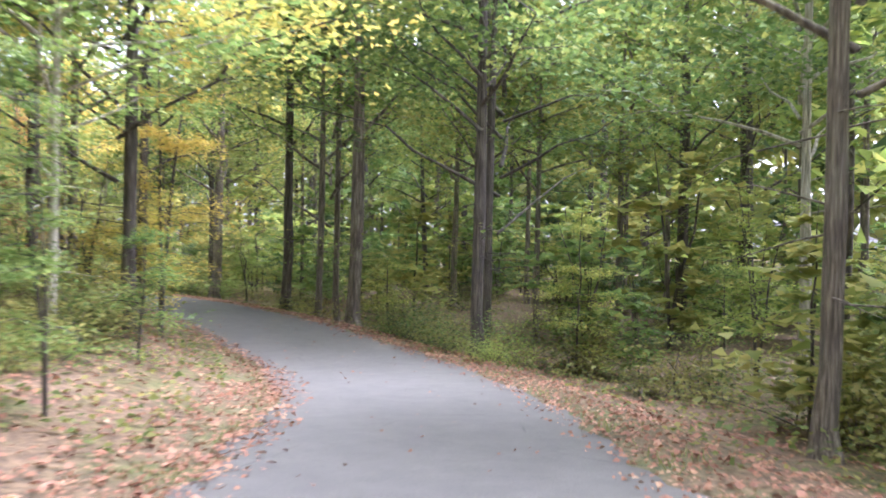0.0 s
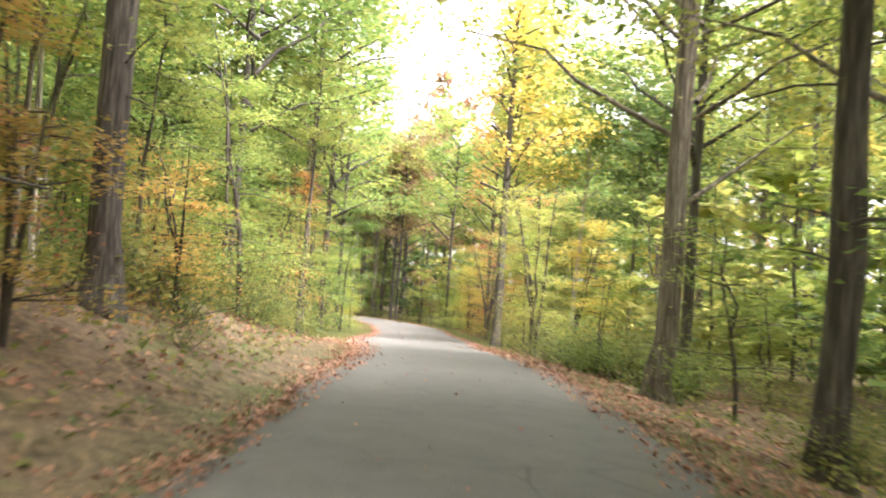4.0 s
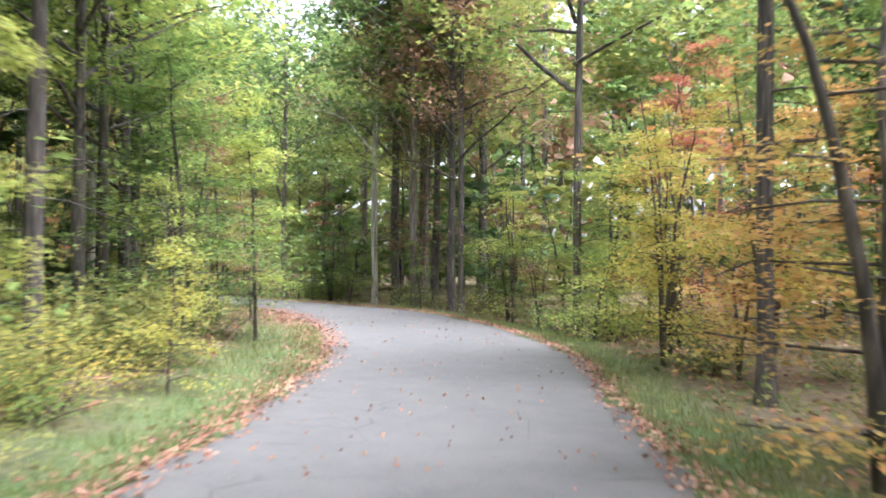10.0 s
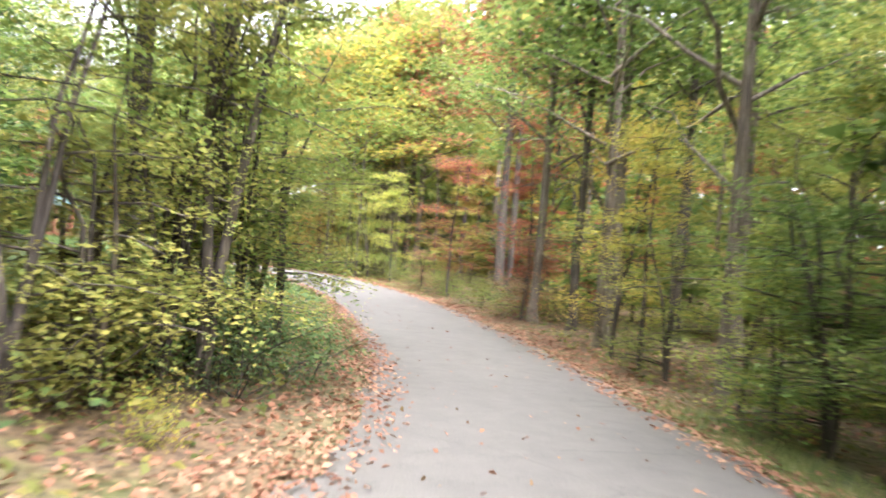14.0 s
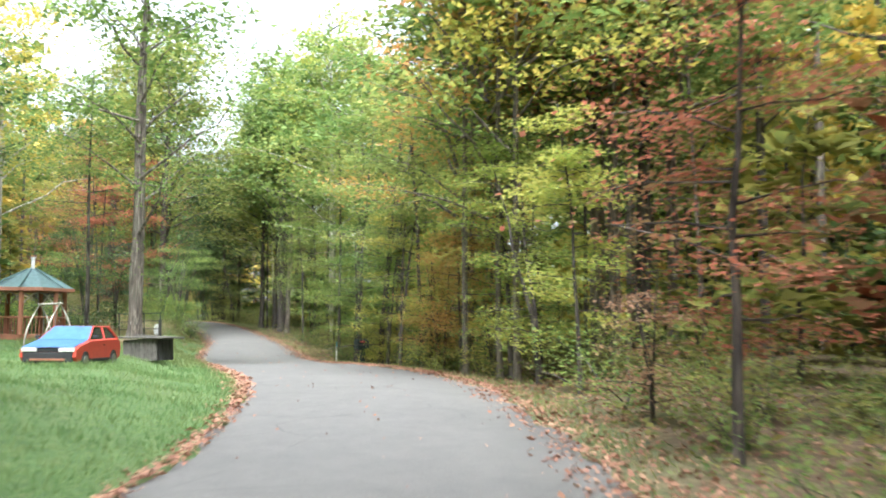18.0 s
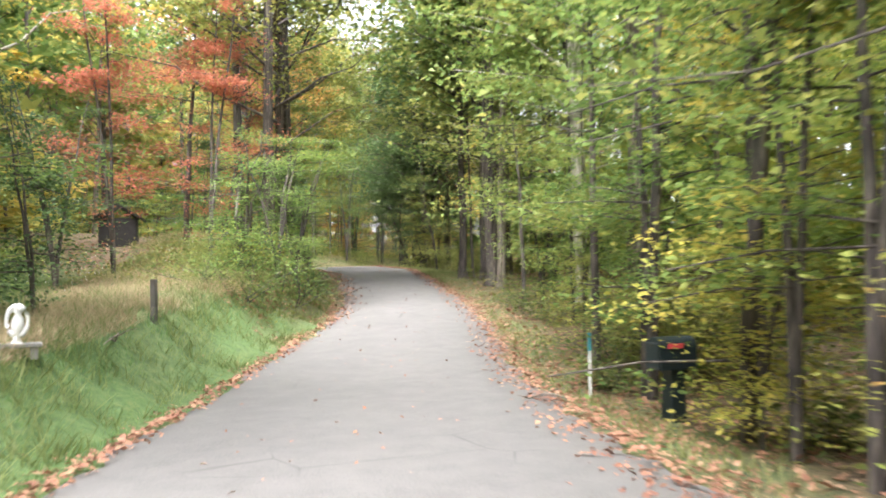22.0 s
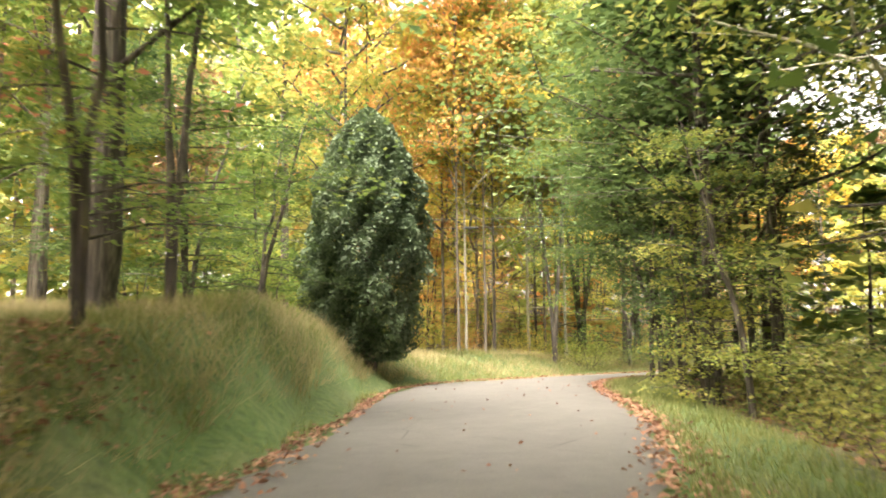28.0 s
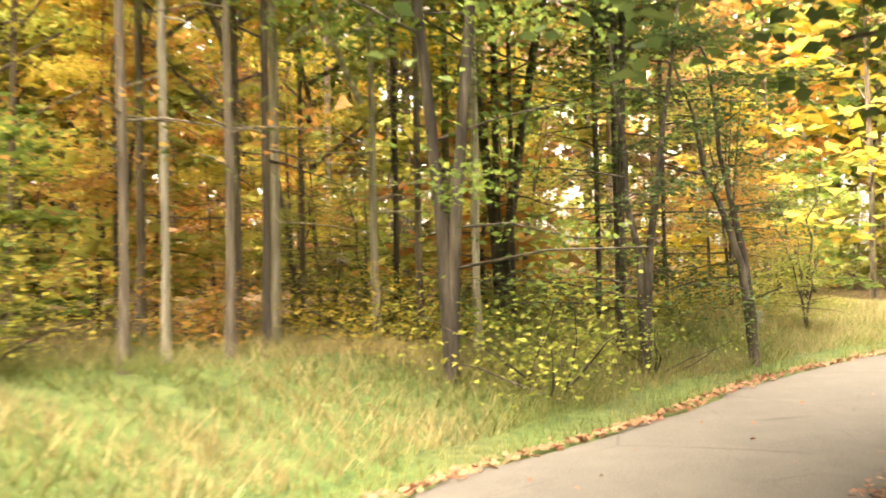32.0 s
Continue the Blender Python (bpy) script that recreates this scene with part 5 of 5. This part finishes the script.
# Tyre-black blocks put the shade inside the open front into colour.
part("grille", box(bmesh.new(), -0.30, 1.85, 0.55, 0.30, 1.925, 0.665, 0.01), RUBBER, car, "black block for the shaded gap between the headlights")
part("radiator", box(bmesh.new(), -0.72, 1.83, 0.24, 0.72, 1.935, 0.545, 0.03), RUBBER, car, "black block for the shaded open front without a bumper")
part("crossmember", box(bmesh.new(), -0.5, 1.93, 0.30, 0.5, 1.955, 0.36, 0.008), RED_WOOD, car, "rusty crossmember")
for sx in (-1, 1):
    part("sill", box(bmesh.new(), sx * 0.79 - 0.02, -0.85, 0.24, sx * 0.79 + 0.02, 0.85, 0.33, 0.01), RUBBER, car)
    part("door_handle", box(bmesh.new(), sx * 0.805 - 0.012, -0.42, 0.70, sx * 0.805 + 0.012, -0.26, 0.73, 0.004), RUBBER, car)

# Six-sided gazebo.
gz = thing("gazebo", on(-118.7, 73.2, 15) @ Matrix.Scale(0.88, 4), "small red-stained wooden gazebo with teal shingled roof", "gazebo")
bm = bmesh.new()
bmesh.ops.create_cone(bm, cap_ends=True, segments=6, radius1=1.5, radius2=1.5, depth=0.25, matrix=Matrix.Translation((0, 0, 0.1)))
part("deck", bm, RED_WOOD, gz)
bm = bmesh.new()
bmesh.ops.create_cone(bm, cap_ends=True, segments=6, radius1=1.75, radius2=0.18, depth=0.85, matrix=Matrix.Translation((0, 0, 2.62)))
part("roof", bm, TEAL_ROOF, gz, "teal shingled roof")
bm = bmesh.new()
bmesh.ops.create_cone(bm, cap_ends=True, segments=6, radius1=1.8, radius2=1.78, depth=0.14, matrix=Matrix.Translation((0, 0, 2.13)))
part("eaves", bm, RED_WOOD, gz)
bm = bmesh.new()
bmesh.ops.create_cone(bm, cap_ends=True, segments=10, radius1=0.085, radius2=0.075, depth=0.5, matrix=Matrix.Translation((0, 0, 3.27)))
bmesh.ops.create_cone(bm, cap_ends=True, segments=10, radius1=0.11, radius2=0.11, depth=0.05, matrix=Matrix.Translation((0, 0, 3.54)))
part("finial", bm, WHITE_PAINT, gz, "pale capped vent pipe")
for k in range(6):
    a = k * math.pi / 3
    part("hip_ridge", rod(bmesh.new(), (1.76 * math.cos(a), 1.76 * math.sin(a), 2.21), (0.18 * math.cos(a), 0.18 * math.sin(a), 3.06), 0.035, sides=6), TEAL_ROOF, gz)
for k in range(6):
    a, b = k * math.pi / 3, (k + 1) * math.pi / 3
    p, q = Vector((1.38 * math.cos(a), 1.38 * math.sin(a), 0)), Vector((1.38 * math.cos(b), 1.38 * math.sin(b), 0))
    part("post", rod(bmesh.new(), p + Vector((0, 0, 0.2)), p + Vector((0, 0, 2.1)), 0.1, sides=6), RED_WOOD, gz)
    if k != 4:
        part("rail", rod(bmesh.new(), p + Vector((0, 0, 0.95)), q + Vector((0, 0, 0.95)), 0.04, sides=6), RED_WOOD, gz)
        for t in np.linspace(0.12, 0.88, 8):
            c = p.lerp(q, float(t))
            part("baluster", rod(bmesh.new(), c + Vector((0, 0, 0.22)), c + Vector((0, 0, 0.95)), 0.018, sides=5), RED_WOOD, gz)

for k in range(6):
    a, b = k * math.pi / 3, (k + 1) * math.pi / 3
    p, q = Vector((1.34 * math.cos(a), 1.34 * math.sin(a), 0)), Vector((1.34 * math.cos(b), 1.34 * math.sin(b), 0))
    bm = bmesh.new()
    for t in range(8):
        u, v = t / 8, (t + 1) / 8
        rod(bm, p.lerp(q, 0.06 + 0.88 * u) + Vector((0, 0, 1.55 + 0.45 * math.sin(u * math.pi))), p.lerp(q, 0.06 + 0.88 * v) + Vector((0, 0, 1.55 + 0.45 * math.sin(v * math.pi))), 0.035, sides=5)
    part("arch_brace", bm, BARK_PALE, gz, "pale curved brace")

# Log swing frame.
sw = thing("swing_frame", on(-111.8, 78.0, 52), "pale log swing frame with a hanging bench seat", "swing")
for sx in (-0.75, 0.75):
    for sy in (-0.45, 0.45):
        bow = [(sx, sy * (1 - t ** 2.2), -0.05 + 1.5 * t) for t in (0, 0.25, 0.5, 0.75, 1)]
        v, f = tube(bow, [0.03, 0.028, 0.027, 0.025, 0.023], 7)
        leg = new("leg", mesh_of("leg", v, f, BARK_PALE, True))
        leg.parent = sw
part("crossbar", rod(bmesh.new(), (-0.9, 0, 1.45), (0.9, 0, 1.45), 0.028), BARK_PALE, sw)
part("seat", box(bmesh.new(), -0.5, -0.2, 0.42, 0.5, 0.2, 0.47), WEATHERED, sw)
for sx in (-0.45, 0.45):
    part("chain", rod(bmesh.new(), (sx, 0, 0.47), (sx, 0, 1.42), 0.01, sides=5), STEEL, sw)

# Old board bin with a sagging lid.
bn = thing("board_bin", on(-112.5, 80.85, 75) @ pose(0, 0, 0, 0, -4, 0) @ Matrix.Scale(0.88, 4), "weathered grey board bin with a sagging overhanging lid", "bin")
for k in range(8):
    part("board", box(bmesh.new(), -0.72 + k * 0.18, 0.40, -0.02, -0.72 + k * 0.18 + 0.165, 0.44, 0.74 + 0.02 * math.sin(k * 2.1)), WEATHERED, bn)
    part("board", box(bmesh.new(), -0.72 + k * 0.18, -0.44, -0.02, -0.72 + k * 0.18 + 0.165, -0.40, 0.74), WEATHERED, bn)
# The two short sides are black, the long ones grey.
for k in range(4):
    for sx in (-0.74, 0.72):
        part("board", box(bmesh.new(), sx, -0.38 + k * 0.19, -0.02, sx + 0.035, -0.38 + k * 0.19 + 0.175, 0.73), BLACK_WOOD, bn)
part("lid", box(bmesh.new(), -0.95, -0.58, 0.76, 1.05, 0.56, 0.82, 0.015, Matrix.Rotation(radians(4), 4, "Y")), WEATHERED, bn)
part("slat", box(bmesh.new(), -0.6, -0.1, 0.83, 0.9, 0.02, 0.87, 0.01, Matrix.Rotation(radians(6), 4, "Y")), WEATHERED, bn)

# Leaning metal gate panels.
for gxx, gyy, turn, tip in ((-119.4, 77.6, -60, 8), (-118.7, 77.3, -75, -14)):
    gt = thing("metal_gate", on(gxx, gyy, turn) @ pose(0, 0, 0, tip, 0, 0), "dark metal gate panel leaning by the yard's edge", "gate", "gate panels")
    for sx in (-0.45, 0.45):
        part("upright", rod(bmesh.new(), (sx, 0, -0.05), (sx, 0, 1.15), 0.022, sides=6), DARK_METAL, gt)
    for z in (0.2, 0.5, 0.8, 1.1):
        part("rail", rod(bmesh.new(), (-0.45, 0, z), (0.45, 0, z), 0.016, sides=6), DARK_METAL, gt)
for pxx, pyy, hh in ((-120.0, 77.8, 0.95), (-127.3, 74.5, 0.75)):
    ps = thing("fence_post", on(pxx, pyy, 12), "weathered grey wooden fence post in dry grass", "post", "fence posts")
    part("shaft", box(bmesh.new(), -0.055, -0.055, -0.2, 0.055, 0.055, hh, 0.012), WEATHERED, ps)
slab = new("stone_slab")
part("top_slab", box(bmesh.new(), -0.30, -0.12, 0.10, 0.30, 0.12, 0.16, 0.012), STONE, slab)
for sx in (-0.2, 0.2):
    part("foot", box(bmesh.new(), sx - 0.05, -0.09, -0.06, sx + 0.05, 0.09, 0.10, 0.01), STONE, slab)
slab.matrix_world = on(-122.05, 76.75, -43, 0.02)
tagged(slab, "low weathered grey stone slab bench in the grass", "bench")
prof = [(0.16, 0.075), (0.20, 0.05), (0.28, 0.06), (0.38, 0.085), (0.48, 0.07), (0.54, 0.04), (0.58, 0.06), (0.63, 0.065), (0.67, 0.03)]
a = np.linspace(0, 2 * math.pi, 20)
v, f = joined([tube([(0.01 * math.sin(z * 9), 0, z) for z, r in prof], [r for z, r in prof], 12),
               tube(np.stack([0.13 * np.sin(a), 0 * a + 0.01, 0.45 + 0.19 * np.cos(a)], -1), 0.035 + 0.012 * np.cos(a * 2), 8)])
orn = new("garden_ornament", mesh_of("garden_ornament", v, f, WHITE_PAINT, True))
orn.matrix_world = on(-122.05, 76.75, -43, 0.02)
tagged(orn, "white painted plaster garden ornament on a stone slab", "ornament")
n = 900
x, y = near_road(n, 197, 217, rng.normal(4.6, 1.0, n), -1)
ok = np.sin(x * 1.9) * np.sin(y * 2.3) > 0.2
scatter("asters", "small white wild asters among the dry weeds", x[ok], y[ok], 0.035, "aster", 0.8, 0.35, 0.8, "flowers")

# Small roofed well house on the slope.
wh = thing("well_house", on(-142.4, 59.8, 128), "small dark open-fronted well house with a pitched roof", "shed")
for sx in (-0.7, 0.7):
    part("side_wall", box(bmesh.new(), sx - 0.03, -0.6, -0.1, sx + 0.03, 0.6, 1.15, 0.01), BLACK_WOOD, wh)
part("back_wall", box(bmesh.new(), -0.67, -0.62, -0.1, 0.67, -0.57, 1.15, 0.01), BLACK_WOOD, wh)
part("bench", box(bmesh.new(), -0.65, -0.5, 0.15, 0.65, 0.55, 0.32, 0.01), WEATHERED, wh)
for sx in (-1, 1):
    part("roof_slope", box(bmesh.new(), -0.62, -0.85, -0.03, 0.62, 0.85, 0.03, 0.01, Matrix.Translation((sx * 0.5, 0, 1.4)) @ Matrix.Rotation(sx * radians(32), 4, "Y")), BLACK_WOOD, wh)
    part("rafter", rod(bmesh.new(), (sx * 0.75, 0.62, 1.15), (0, 0.62, 1.66), 0.03), BLACK_WOOD, wh)
part("tie_beam", rod(bmesh.new(), (-0.72, 0.62, 1.17), (0.72, 0.62, 1.17), 0.035), BLACK_WOOD, wh)
part("white_tub", rod(bmesh.new(), (0.15, 0.1, 0.32), (0.15, 0.1, 0.55), 0.22, 0.26, 14), WHITE_PAINT, wh, "white plastic tub")

# Mailbox.
mb = thing("mailbox", on(-125.6, 84.6, 45), "dark green moulded plastic mailbox and post with a red flag", "mailbox")
bm = bmesh.new()
for (z0, w0), (z1, w1) in zip(((-0.15, 0.125), (0.10, 0.115), (0.62, 0.10)), ((0.10, 0.115), (0.62, 0.10), (0.72, 0.13))):
    lo = [bm.verts.new((sx * w0, sy * w0, z0)) for sx, sy in ((-1, -1), (1, -1), (1, 1), (-1, 1))]
    hi = [bm.verts.new((sx * w1, sy * w1, z1)) for sx, sy in ((-1, -1), (1, -1), (1, 1), (-1, 1))]
    for k in range(4):
        bm.faces.new((lo[k], lo[(k + 1) % 4], hi[(k + 1) % 4], hi[k]))
bmesh.ops.remove_doubles(bm, verts=bm.verts[:], dist=0.001)
part("post", bm, MAIL_GREEN, mb)
bm = bmesh.new()
arch = [(-0.16, 0.70), (0.16, 0.70), (0.17, 0.98)] + [(0.17 * math.cos(a), 0.98 + 0.15 * math.sin(a)) for a in np.linspace(0.25, math.pi - 0.25, 9)] + [(-0.17, 0.98)]
f0 = [bm.verts.new((x, -0.30, z)) for x, z in arch]
f1 = [bm.verts.new((x, 0.26, z)) for x, z in arch]
for k in range(len(arch)):
    bm.faces.new((f0[k], f0[(k + 1) % len(arch)], f1[(k + 1) % len(arch)], f1[k]))
bm.faces.new(f0[::-1])
bm.faces.new(f1)
part("box", bm, MAIL_GREEN, mb)
door = part("door", box(bmesh.new(), -0.15, -0.33, 0.72, 0.15, -0.302, 1.06, 0.012), MAIL_GREEN, mb)
part("latch", box(bmesh.new(), -0.03, -0.345, 1.0, 0.03, -0.331, 1.04, 0.004), DARK_METAL, door)
for sx in (-1, 1):
    part("flag", box(bmesh.new(), sx * 0.182 - 0.006, -0.2, 0.98, sx * 0.182 + 0.006, 0.04, 1.045, 0.004), FLAG_RED, mb, "red flag")
part("number_plate", box(bmesh.new(), -0.172, -0.06, 0.82, -0.163, 0.10, 0.86, 0.0), LAMP_GLASS, mb, "pale bars of lettering")

# Utility marker stake.
st = thing("marker_stake", on(-127.3, 83.05, 10), "white plastic marker stake with a blue-green cap", "stake")
part("shaft", rod(bmesh.new(), (0, 0, -0.1), (0.01, 0, 0.72), 0.026), WHITE_PAINT, st)
part("cap", rod(bmesh.new(), (0.01, 0, 0.72), (0.012, 0, 1.0), 0.03), BLUE_CAP, st, "blue-green cap")
ms = thing("marker_sign", on(-180.5, 55.2, 75), "small white roadside marker on a short post", "sign")
part("post", rod(bmesh.new(), (0, 0, -0.1), (0, 0, 0.5), 0.02), STEEL, ms)
part("plate", box(bmesh.new(), -0.13, -0.012, 0.32, 0.13, 0.0, 0.55, 0.004), WHITE_PAINT, ms)

# Overhead cables with a splice sleeve.
for dz, sleeve in ((0.0, True), (0.28, False)):
    a, b = Vector((-153.6, 38.6, 5.7 + dz)), Vector((-179.4, 70.7, 5.7 + dz))
    pts = [a.lerp(b, k / 24) - Vector((0, 0, 0.65 * (1 - (2 * k / 24 - 1) ** 2))) for k in range(25)]
    v, f = tube(pts, [0.011] * 25, 5)
    cb = new("cable", mesh_of("cable", v, f, DARK_METAL))
    tagged(cb, "thin black overhead cable strung through the trees", "cable", "overhead cables")
    if sleeve:
        c, e = pts[12], (pts[13] - pts[11]).normalized()
        part("splice", rod(bmesh.new(), c - e * 0.22, c + e * 0.22, 0.038), RUBBER, cb, "thick black splice sleeve")

# Dense dark cedar by the bend.
g = np.random.default_rng(77)
cd = thing("cedar", on(-161.3, 55.3) @ Matrix.Diagonal((1.2, 1.2, 1.06, 1)), "dense dark green columnar cedar on the grassy bank", "tree")
tv, tf = tube([(0, 0, -0.2), (0, 0, 0.6), (0.05, 0, 3), (0, 0, 6)], [0.2, 0.15, 0.1, 0.02], 8)
hang("trunk", mesh_of("trunk", tv, tf, BARK_DARK, True), cd, (1, 1, 1))
n = 52000
t = g.random(n) ** 0.85
zz = 0.12 + 6.5 * t
env = 1.36 * np.interp(t, [0, 0.1, 0.2, 0.38, 0.7, 0.92, 1.0], [0.5, 0.78, 0.97, 1.0, 0.8, 0.42, 0.05])
aa = g.uniform(0, 6.28, n)
lump = 1 + 0.13 * np.sin(aa * 5 + zz * 2.2) + 0.1 * np.sin(aa * 9 - zz * 4)
rr = env * lump * (1 - 0.35 * g.random(n) ** 2)
lv, lf = leaves(np.stack([rr * np.cos(aa), rr * np.sin(aa), zz], -1), 0.11, 1.3, g)
hang("crown", mesh_of("crown", lv, lf, LEAF["cedar"]), cd, (1, 1, 1))

# Knotty stump on the bank and fallen sticks.
sv, sf = tube([(0, 0, -0.2), (0.02, 0, 0.15), (0.05, 0.05, 0.5), (0.1, 0, 0.8), (0.1, 0.02, 0.86)], [0.34, 0.3, 0.27, 0.22, 0.02], 11)
sv += 0.04 * np.sin(sv[:, [1, 2, 0]] * 17)
stump = new("stump", mesh_of("stump", sv, sf, BARK_DARK, True))
stump.matrix_world = on(-143.9, 67.6, 20)
tagged(stump, "dark knotty tree stump on the bank", "stump")
for sx, sy, turn, ln in ((-32.6, 68.6, 60, 1.6), (-57.0, 92.9, 140, 1.8), (-126.8, 81.9, 40, 1.5), (-141.0, 71.0, 20, 2.4), (-144.5, 69.0, 160, 2.0), (-125.0, 75.6, 30, 1.6), (-9.0, 27.0, 40, 1.5), (-20.5, 54.8, 100, 1.4), (4.4, 21.0, 70, 1.8)):
    p = limb_path(np.array([0, 0, 0.03]), 0.2, 0.06, ln, g, 6)
    v1, f1 = tube(p, np.linspace(0.028, 0.008, 6), 6)
    p2 = limb_path(p[2], 0.9, 0.25, ln * 0.4, g, 4)
    v2, f2 = joined([(v1, f1), tube(p2, (0.014, 0.011, 0.008, 0.004), 5)])
    stick = new("fallen_branch", mesh_of("fallen_branch", v2, f2, BARK, True))
    stick.matrix_world = on(sx, sy, turn)
    tagged(stick, "bare fallen branch lying beside the road", "branch", "fallen branches")
